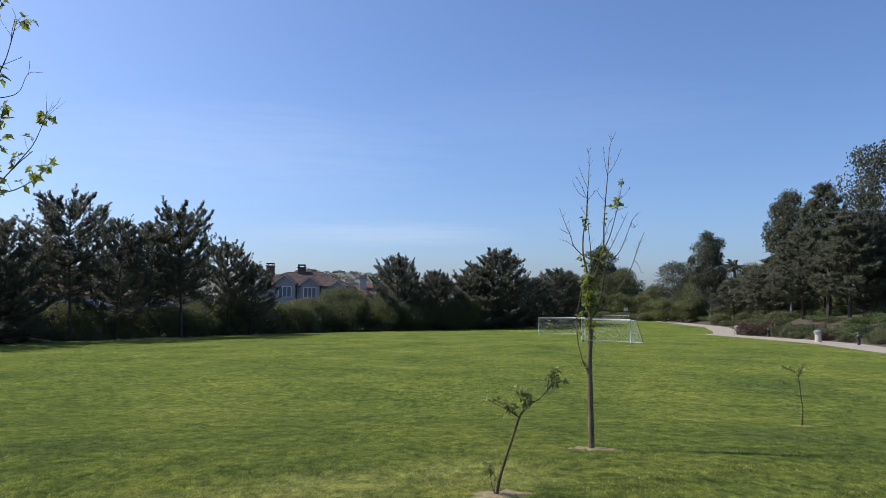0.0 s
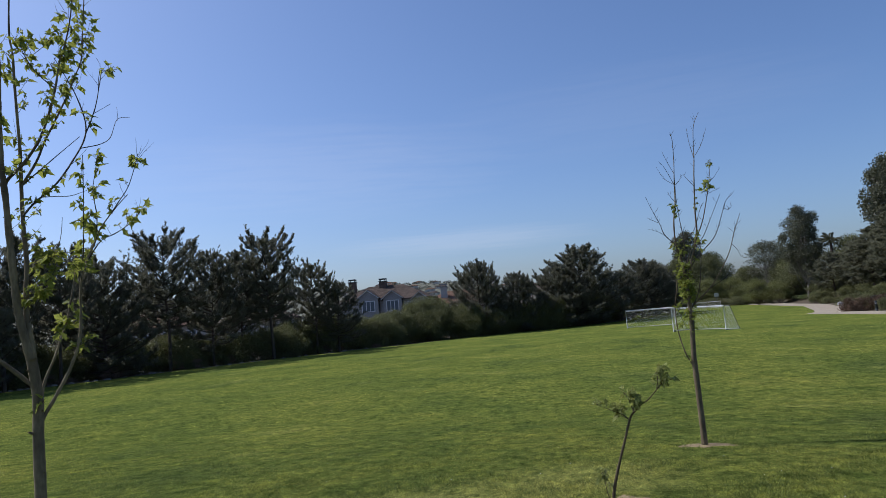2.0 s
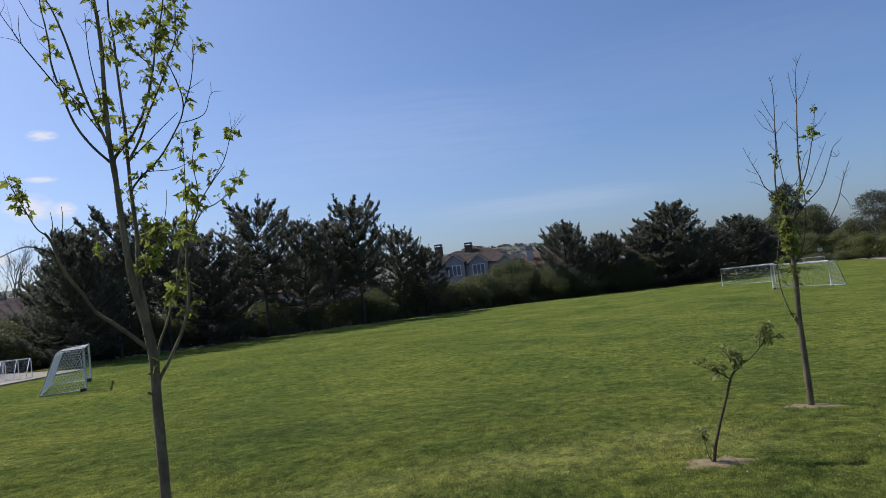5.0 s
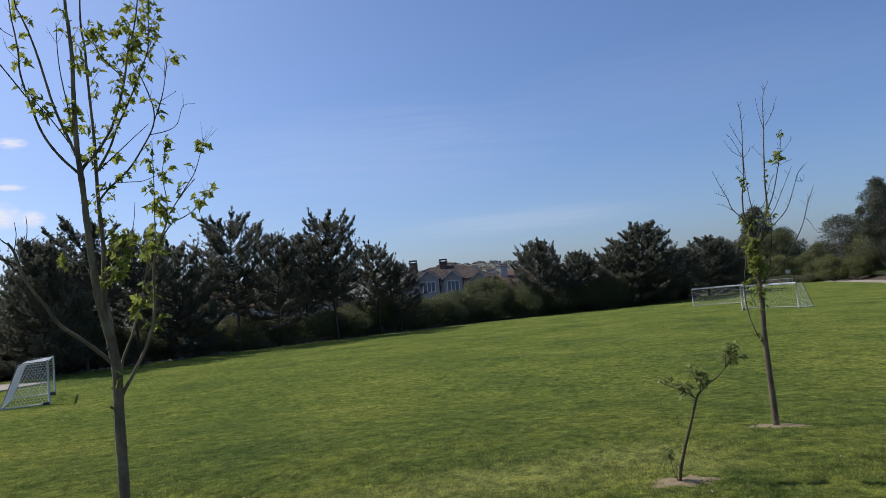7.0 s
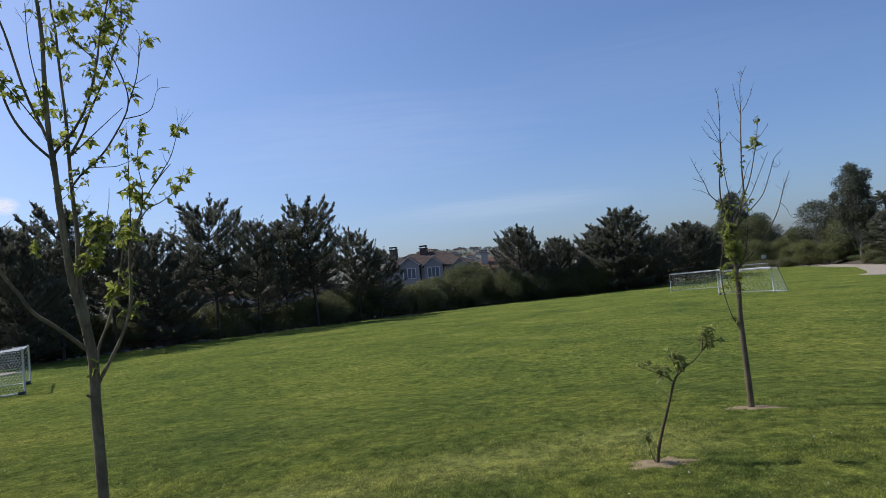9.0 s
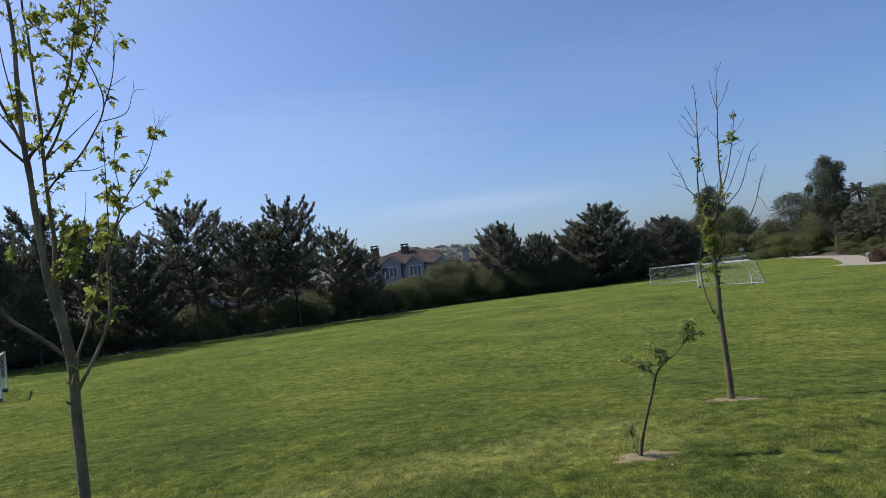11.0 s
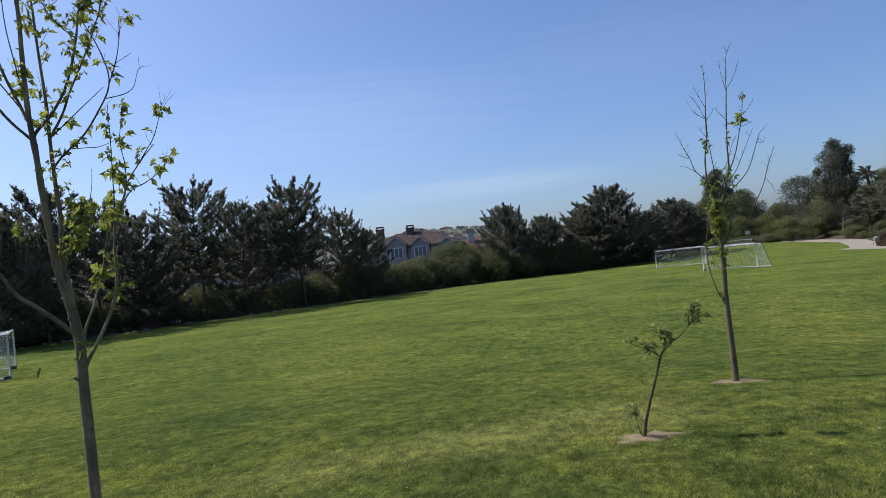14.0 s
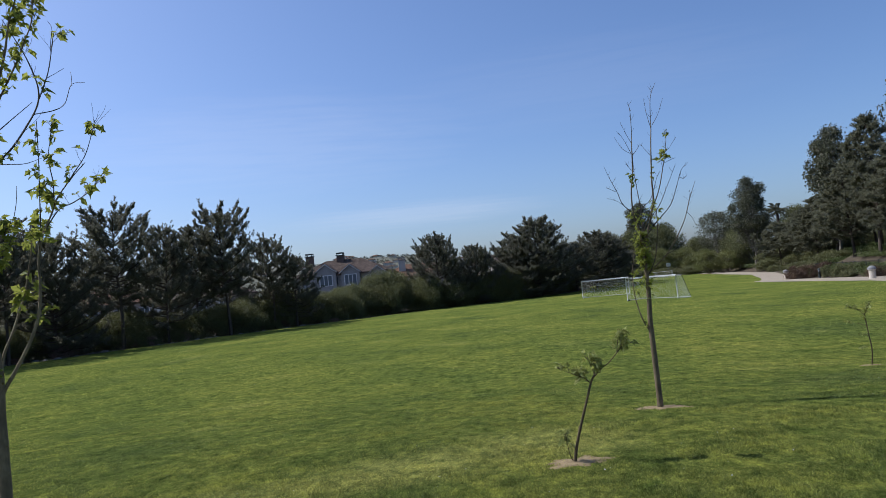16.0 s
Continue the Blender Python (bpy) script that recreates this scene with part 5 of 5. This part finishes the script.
# ---- path furniture ----
def stone_pillar(x, y):
    t = thing("stone_pillar", Matrix.Translation((x, y, gz(x, y))), "squat pale stone pillar with a dark domed cap", "pillar", "stone pillars")
    s = Shape()
    n = 18
    prof = ((0.34, -0.1), (0.34, 0.06), (0.29, 0.09), (0.26, 0.75), (0.31, 0.79), (0.31, 0.86))
    s.tube([(0, 0, z) for _, z in prof], [r for r, _ in prof], n)
    part("shaft", s, STONE, t, "pale rough stone shaft")
    s = Shape()
    prof = ((0.36, 0.86), (0.36, 0.92), (0.33, 1.02), (0.24, 1.12), (0.10, 1.18), (0.02, 1.19))
    s.tube([(0, 0, z) for _, z in prof], [r for r, _ in prof], n)
    part("cap", s, CAP_STONE, t, "dark grey domed cap", True)


def path_light(x, y):
    t = thing("bollard_light", Matrix.Translation((x, y, gz(x, y))), "dark green metal bollard light beside the path", "bollard", "bollard lights")
    s = Shape()
    s.tube([(0, 0, -0.1), (0, 0, 0.78)], 0.13, 14)
    part("post", s, DARK_METAL, t, "", True)
    s = Shape()
    s.tube([(0, 0, 0.78), (0, 0, 0.95)], 0.11, 14)
    part("lens", s, GREY_METAL, t, "grey lamp lens", True)
    s = Shape()
    s.tube([(0, 0, 0.95), (0, 0, 1.02), (0, 0, 1.10), (0, 0, 1.13)], [0.14, 0.14, 0.09, 0.02], 14)
    part("cap", s, DARK_METAL, t, "", True)


stone_pillar(34.15, 63.7)
stone_pillar(36.2, 86.0)
path_light(34.5, 58.1)
path_light(36.6, 78.6)


def fence():
    """Dark railing half-way up the bank."""
    t = thing("fence", Matrix.Identity(4), "thin dark metal railing among the planting on the bank", "fence")
    ys = np.arange(44, 112, 2.4)
    pts = [(float(right_edge(y)) + 7.4, float(y)) for y in ys]
    for x, y in pts:
        s = Shape()
        s.box(x - 0.03, y - 0.03, gz(x, y) - 0.2, x + 0.03, y + 0.03, gz(x, y) + 1.15)
        part("fence_post", s, DARK_METAL, t)
    for (xa, ya), (xb, yb) in zip(pts[:-1], pts[1:]):
        for hgt in (0.25, 1.05):
            s = Shape()
            s.tube([(xa, ya, gz(xa, ya) + hgt), (xb, yb, gz(xb, yb) + hgt)], 0.02, 4)
            part("rail", s, DARK_METAL, t)
        s = Shape()
        for u in np.linspace(0.06, 0.94, 14):
            x, y = xa + (xb - xa) * u, ya + (yb - ya) * u
            s.box(x - 0.008, y - 0.008, gz(x, y) + 0.2, x + 0.008, y + 0.008, gz(x, y) + 1.1)
        tagged(part("infill_bars", s, DARK_METAL, t), kind="stuff")


fence()


def sign_board(x, y, h, w, b):
    t = thing("sign_board", Matrix.Translation((x, y, gz(x, y))), "white board on a tall grey post beyond the lawn", "sign")
    s = Shape()
    s.tube([(0, 0, -0.2), (0, 0, h)], 0.06, 8)
    part("post", s, GREY_METAL, t)
    s = Shape()
    s.box(-w / 2, -0.12, h - b, w / 2, -0.07, h)
    part("board", s, WHITE_METAL, t, "blank white board")


sign_board(40.6, 155.0, 3.1, 0.9, 0.75)


# ---- houses ----
def gable_prism(s, x0, x1, y0, y1, z0, rise, over, thick=0.16):
    """A pitched roof of two slabs, ridge along y."""
    xm = (x0 + x1) / 2
    prof = [(x0 - over, z0 - over * 2 * rise / (x1 - x0)), (xm, z0 + rise), (x1 + over, z0 - over * 2 * rise / (x1 - x0))]
    for (a, za), (b, zb) in zip(prof[:-1], prof[1:]):
        s.add([(a, y0, za), (b, y0, zb), (b, y1, zb), (a, y1, za), (a, y0, za + thick), (b, y0, zb + thick), (b, y1, zb + thick), (a, y1, za + thick)],
              [(0, 3, 2, 1), (4, 5, 6, 7), (0, 1, 5, 4), (1, 2, 6, 5), (2, 3, 7, 6), (3, 0, 4, 7)])


def hip_roof(s, x0, x1, y0, y1, z0, rise, over):
    """A hipped roof with its ridge along x, stepped in courses of tiles."""
    xa, xb, ya, yb = x0 - over, x1 + over, y0 - over, y1 + over
    ym, inset = (ya + yb) / 2, (yb - ya) / 2
    n = 22
    rings = [(0.0, z0 - 0.22), (0.0, z0)]
    for k in range(n):
        rings += [(k / n, z0 + rise * k / n + 0.03), ((k + 1) / n, z0 + rise * (k + 1) / n)]
    v = []
    for u, z in rings:
        v += [(xa + inset * u, ya + (ym - ya) * u, z), (xb - inset * u, ya + (ym - ya) * u, z), (xb - inset * u, yb - (yb - ym) * u, z), (xa + inset * u, yb - (yb - ym) * u, z)]
    f = [(4 * k + i, 4 * k + (i + 1) % 4, 4 * k + 4 + (i + 1) % 4, 4 * k + 4 + i) for k in range(len(rings) - 1) for i in range(4)]
    s.add(v, f + [(3, 2, 1, 0)])


def house_window(parent, x, y, z, w, h, lights):
    """A framed window on a wall that faces -y."""
    s = Shape()
    t = 0.12
    for a in ((x - w / 2 - t, z - t, x + w / 2 + t, z), (x - w / 2 - t, z + h, x + w / 2 + t, z + h + t), (x - w / 2 - t, z, x - w / 2, z + h), (x + w / 2, z, x + w / 2 + t, z + h)):
        s.box(a[0], y - 0.09, a[1], a[2], y + 0.02, a[3])
    fr = part("window", s, TRIM, parent, "white window frame")
    for k in range(1, lights):
        s = Shape()
        xm = x - w / 2 + w * k / lights
        s.box(xm - 0.06, y - 0.07, z, xm + 0.06, y + 0.0, z + h)
        part("mullion", s, TRIM, fr)
    for k in range(lights):
        s = Shape()
        s.box(x - w / 2 + w * k / lights + 0.06, y - 0.03, z, x - w / 2 + w * (k + 1) / lights - 0.06, y - 0.01, z + h)
        part("pane", s, GLASS, fr, "dark reflecting glass")


def chimney(parent, x, y, z0, z1, w, mat, cap):
    s = Shape()
    s.box(x - w / 2, y - w / 2, z0, x + w / 2, y + w / 2, z1)
    ch = part("chimney", s, mat, parent)
    s = Shape()
    s.box(x - w * 0.6, y - w * 0.6, z1, x + w * 0.6, y + w * 0.6, z1 + 0.12)
    for sx in (-1, 1):
        for sy in (-1, 1):
            s.box(x + sx * w * 0.42 - 0.06, y + sy * w * 0.42 - 0.06, z1 + 0.12, x + sx * w * 0.42 + 0.06, y + sy * w * 0.42 + 0.06, z1 + 0.4)
    s.box(x - w * 0.5, y - w * 0.5, z1 + 0.4, x + w * 0.5, y + w * 0.5, z1 + 0.62)
    part("chimney_cap", s, cap, ch, "dark chimney cap")


def grey_house():
    y0, g = 125.0, -3.0
    t = thing("house", Matrix.Identity(4), "two-storey grey-blue house with white trim and brown tiled roof", "house")
    s = Shape()
    s.box(-34.5, y0 + 0.6, g, -17.4, y0 + 11, 4.6)
    part("wall", s, SIDING, t, "grey-blue clapboard wall")
    s = Shape()
    for k in range(36):
        z = g + 0.23 * k
        if z < 4.5:
            s.box(-34.53, y0 + 0.56, z, -17.37, y0 + 0.6, z + 0.02)
    tagged(part("board_lap", s, SIDING, t), kind="stuff")
    s = Shape()
    hip_roof(s, -34.5, -17.4, y0 + 0.6, y0 + 11, 4.65, 2.8, 0.5)
    part("roof", s, TILE, t, "brown tiled hip roof")
    for xc, w, rise, z0 in ((-28.4, 3.7, 1.35, 5.2), (-23.9, 3.4, 1.25, 4.9), (-18.9, 2.6, 1.0, 4.5)):
        s = Shape()
        x0, x1 = xc - w / 2, xc + w / 2
        s.add([(x0, y0, g), (x1, y0, g), (x1, y0 + 1.5, g), (x0, y0 + 1.5, g), (x0, y0, z0), (x1, y0, z0), (x1, y0 + 1.5, z0), (x0, y0 + 1.5, z0), (xc, y0, z0 + rise), (xc, y0 + 1.5, z0 + rise)],
              [(0, 1, 5, 8, 4), (1, 2, 6, 5), (3, 0, 4, 7), (2, 3, 7, 9, 6), (4, 8, 9, 7), (8, 5, 6, 9)])
        part("gable_wall", s, SIDING, t, "grey-blue gable")
        s = Shape()
        gable_prism(s, x0, x1, y0 - 0.35, y0 + 5.0, z0 + 0.03, rise, 0.3, 0.14)
        part("gable_roof", s, TILE, t, "brown tiled gable roof")
        s = Shape()
        gable_prism(s, x0, x1, y0 - 0.40, y0 - 0.36, z0 - 0.02, rise, 0.3, 0.13)
        part("bargeboard", s, TRIM, t, "white bargeboard")
        s = Shape()
        s.tube([(x1 + 0.12, y0 + 0.45, g), (x1 + 0.12, y0 + 0.45, z0 - 0.2)], 0.06, 6)
        part("downpipe", s, DARK_METAL, t)
    house_window(t, -28.4, y0, 2.75, 2.2, 1.75, 3)
    house_window(t, -23.9, y0, 2.6, 2.1, 1.75, 3)
    house_window(t, -20.8, y0 + 0.56, 2.5, 0.9, 1.4, 1)
    chimney(t, -32.4, y0 + 5.5, 5.5, 8.5, 1.3, BRICK, DARK_METAL)
    chimney(t, -26.5, y0 + 5.5, 5.5, 8.2, 1.3, BRICK, DARK_METAL)


def plain_house(x, y, w, d, wall_h, rise, label, wall, roof, turn=0.0, chim=None, windows=0):
    t = thing("house", Matrix.Translation((x, y, gz(x, y))) @ Matrix.Rotation(turn, 4, "Z"), label, "house", "houses beyond the trees")
    s = Shape()
    s.box(-w / 2, -d / 2, -2.0, w / 2, d / 2, wall_h)
    part("wall", s, wall, t)
    s = Shape()
    hip_roof(s, -w / 2, w / 2, -d / 2, d / 2, wall_h + 0.05, rise, 0.5)
    part("roof", s, roof, t)
    for k in range(windows):
        house_window(t, -w / 2 + w * (k + 0.5) / windows, -d / 2, wall_h - 2.2, 1.3, 1.3, 2)
    if chim:
        chimney(t, chim[0], chim[1], wall_h, chim[2], 1.3, wall, CAP_STONE)


grey_house()
plain_house(-13.0, 140.0, 17.0, 12.0, 5.6, 2.5, "house with terracotta tiled roof and cream chimney", STUCCO, TILE_RED, 0.1, (-3.0, -3.0, 8.9), 4)
plain_house(2.6, 150.0, 5.0, 8.0, 6.8, 1.7, "pale house with a dark roof between pines", STUCCO, TILE, 0.5, None, 3)
plain_house(-70.0, 72.0, 18.0, 13.0, 4.6, 3.0, "long low house with a dark brown tiled roof", STUCCO, TILE, 0.75, None, 3)
plain_house(-58.0, 105.0, 14.0, 11.0, 5.4, 2.5, "house behind the pines", STUCCO, TILE_RED, 0.4, None, 4)
plain_house(-48.0, 122.0, 14.0, 11.0, 5.4, 2.5, "house behind the pines", STUCCO, TILE, 0.3, None, 4)


# ---- far hillside ----
def far_hillside():
    rs = np.random.RandomState(4)
    rr = random.Random(8)
    for k in range(70):
        r, a = rr.uniform(980, 1380), radians(rr.uniform(-48, 2))
        x, y = r * math.sin(a), r * math.cos(a)
        t = thing("hillside_house", Matrix.Translation((x, y, gz(x, y))) @ Matrix.Rotation(rr.uniform(-0.6, 0.6), 4, "Z"), "distant tiled house on the hillside", "house", "hillside houses")
        w, d, h = rr.uniform(11, 16), rr.uniform(9, 11), rr.uniform(3.2, 4.6)
        s = Shape()
        s.box(-w / 2, -d / 2, -3, w / 2, d / 2, h)
        part("wall", s, STUCCO, t)
        s = Shape()
        hip_roof(s, -w / 2, w / 2, -d / 2, d / 2, h, 2.4, 0.6)
        part("roof", s, rr.choice((TILE, TILE_RED)), t)
        house_window(t, -w * 0.22, -d / 2, h - 2.0, 1.8, 1.4, 1)
        house_window(t, w * 0.22, -d / 2, h - 2.0, 1.8, 1.4, 1)
    s = Shape()
    for k in range(5200):
        r, a = rr.uniform(560, 1420), radians(rr.uniform(-55, 35))
        x, y = r * math.sin(a), r * math.cos(a)
        size = rr.uniform(1.6, 4.4)
        n = 16
        c = random_dirs(rs, n) * rs.uniform(0.3, 1, (n, 1)) * size * (1, 1, 0.8) + np.array([x, y, gz(x, y) + size * 0.6])
        d = random_dirs(rs, n) * size * 0.55
        s.blades(c, c + d, unit(np.cross(d, random_dirs(rs, n))) * size * 0.22)
    solid("hillside_scrub", s, HAZY_SCRUB, "distant trees and scrub over the hills, distance haze greyed into their colour", "trees", "stuff")


far_hillside()


# ---- stones along the bed ----
def rocks():
    rr = random.Random(3)
    base = None
    for k in range(70):
        y = rr.uniform(44, 96)
        x = float(left_edge(y)) - rr.uniform(0.2, 2.2)
        sz = rr.uniform(0.07, 0.24)
        m = Matrix.Translation((x, y, gz(x, y) - 0.02)) @ Matrix.Rotation(rr.uniform(0, 6), 4, "Z") @ Matrix.Diagonal((sz * 1.3, sz, sz * 0.8, 1))
        if base is None:
            bm = bmesh.new()
            bmesh.ops.create_icosphere(bm, subdivisions=2, radius=1.0)
            for v in bm.verts:
                v.co *= 1 + 0.25 * noise.noise(v.co * 1.7)
            me = bpy.data.meshes.new("rock")
            bm.to_mesh(me)
            bm.free()
            me.materials.append(ROCK)
            base = new("rock", me)
            base.matrix_basis = m
            tagged(base, "pale rounded stone edging the bed", "rock", "stones along the bed")
        else:
            ob = new("rock", base.data)
            ob.matrix_basis = m
            tagged(ob, "pale rounded stone edging the bed", "rock", "stones along the bed")


rocks()


# ---- clouds ----
def cloud(x, y, z, w, h, seed, dense=0.8, label="small soft white cloud low in the blue sky", stretch=1.4):
    m = bpy.data.materials.new("cloud_vapour")
    m.use_nodes = True
    nt = m.node_tree
    nt.nodes.remove(nt.nodes["Principled BSDF"])
    tc = nt.nodes.new("ShaderNodeTexCoord")
    gr = nt.nodes.new("ShaderNodeTexGradient")
    gr.gradient_type = "SPHERICAL"
    nt.links.new(tc.outputs["Object"], gr.inputs[0])
    n = noise_node(nt, 2.6, 7, (1, 1, stretch), 0.65)
    n.noise_dimensions = "4D"
    n.inputs["W"].default_value = seed
    mul = nt.nodes.new("ShaderNodeMath")
    mul.operation = "MULTIPLY"
    nt.links.new(gr.outputs[0], mul.inputs[0])
    nt.links.new(n.outputs[0], mul.inputs[1])
    r = ramp_node(nt, [(0.13, (0, 0, 0)), (0.40, (dense,) * 3)])
    nt.links.new(mul.outputs[0], r.inputs[0])
    em = nt.nodes.new("ShaderNodeEmission")
    em.inputs[0].default_value, em.inputs[1].default_value = (1.0, 0.97, 0.94, 1), 0.85
    tr = nt.nodes.new("ShaderNodeBsdfTransparent")
    ms = nt.nodes.new("ShaderNodeMixShader")
    nt.links.new(r.outputs[0], ms.inputs[0])
    nt.links.new(tr.outputs[0], ms.inputs[1])
    nt.links.new(em.outputs[0], ms.inputs[2])
    nt.links.new(ms.outputs[0], nt.nodes["Material Output"].inputs[0])
    s = Shape()
    s.add([(-1, 0, -1), (1, 0, -1), (1, 0, 1), (-1, 0, 1)], [(0, 1, 2, 3)])
    ob = solid("backdrop_cloud", s, m, label, "cloud")
    ob.matrix_basis = Matrix.Translation((x, y, z)) @ Matrix.Rotation(math.atan2(-x, y), 4, "Z") @ Matrix.Diagonal((w, 1, h, 1))
    ob.visible_shadow = False


cloud(-1022, 1098, 362, 42, 17, 1.0)
cloud(-1046, 1080, 224, 68, 42, 2.0)
cloud(-1003, 1118, 218, 36, 26, 3.0)
cloud(-1090, 1050, 130, 44, 22, 4.0)
cloud(-1030, 1095, 278, 44, 10, 5.0)
cloud(-400, 1460, 330, 620, 170, 6.0, 0.075, "faint streak of high thin cloud", 4.0)
cloud(260, 1480, 400, 620, 150, 7.0, 0.03, "faint streak of high thin cloud", 4.0)
cloud(-120, 1490, 150, 420, 42, 8.0, 0.12, "faint streak of high thin cloud", 4.0)


# ---- grass blades of the near lawn ----
def grass():
    rs = np.random.RandomState(7)
    n = 800000
    r = 1 / rs.uniform(1 / 60.0, 1 / 3.7, n)
    a = np.radians(rs.uniform(-54, 36, n))
    x, y = r * np.sin(a), r * np.cos(a)
    keep = (x > left_edge(y) + 0.3) & (x < right_edge(y) - 0.2)
    for cx, cy, rad in ((0.52, 6.46, 0.24), (2.05, 9.75, 0.30), (7.2, 14.2, 0.18), (-2.8, 3.7, 0.22)):
        keep &= np.hypot(x - cx, y - cy) > rad * (0.35 + 0.75 * rs.uniform(0, 1, n))
    x, y, r = x[keep], y[keep], r[keep]
    n = len(x)
    b = np.stack([x, y, ground_z(x, y) + 0.036], 1)
    tuft = 0.75 + 0.2 * np.sin(x * 2.9 + np.sin(y * 2.1) * 2) + 0.2 * np.sin(y * 3.7 + np.sin(x * 1.3) * 3) + 0.15 * np.sin(x * 9 + y * 7)
    ln = rs.uniform(0.012, 0.028, (n, 1)) * np.clip(tuft, 0.5, 1.25)[:, None] * (1 + r / 45)[:, None]
    d = unit(np.stack([rs.normal(0, 0.8, n), rs.normal(0, 0.8, n), np.ones(n)], 1))
    th = rs.uniform(0, 2 * np.pi, n)
    w = (0.0028 + 0.00045 * r)[:, None] * rs.uniform(0.6, 1.4, (n, 1))
    side = np.stack([np.cos(th), np.sin(th), np.zeros(n)], 1) * w
    s = Shape()
    s.spikes(b, b + d * ln, side)
    solid("grass", s, BLADE, "short mown grass blades of the lawn", "grass", "stuff")


grass()


def fallen_petals():
    """Small pale specks scattered over the turf."""
    rs = np.random.RandomState(12)
    n = 160
    r = 1 / rs.uniform(1 / 40.0, 1 / 4.2, n)
    a = np.radians(rs.uniform(-52, 35, n))
    x, y = r * np.sin(a), r * np.cos(a)
    b = np.stack([x, y, ground_z(x, y) + 0.055], 1)
    th = rs.uniform(0, 2 * np.pi, n)
    size = rs.uniform(0.008, 0.018, (n, 1))
    d = np.stack([np.cos(th), np.sin(th), rs.normal(0, 0.3, n)], 1)
    s = Shape()
    s.blades(b, b + d * size, np.stack([-np.sin(th), np.cos(th), np.zeros(n)], 1) * size * 0.5)
    solid("fallen_petals", s, TRIM, "small pale fallen petals scattered on the lawn", "petals", "stuff")


fallen_petals()
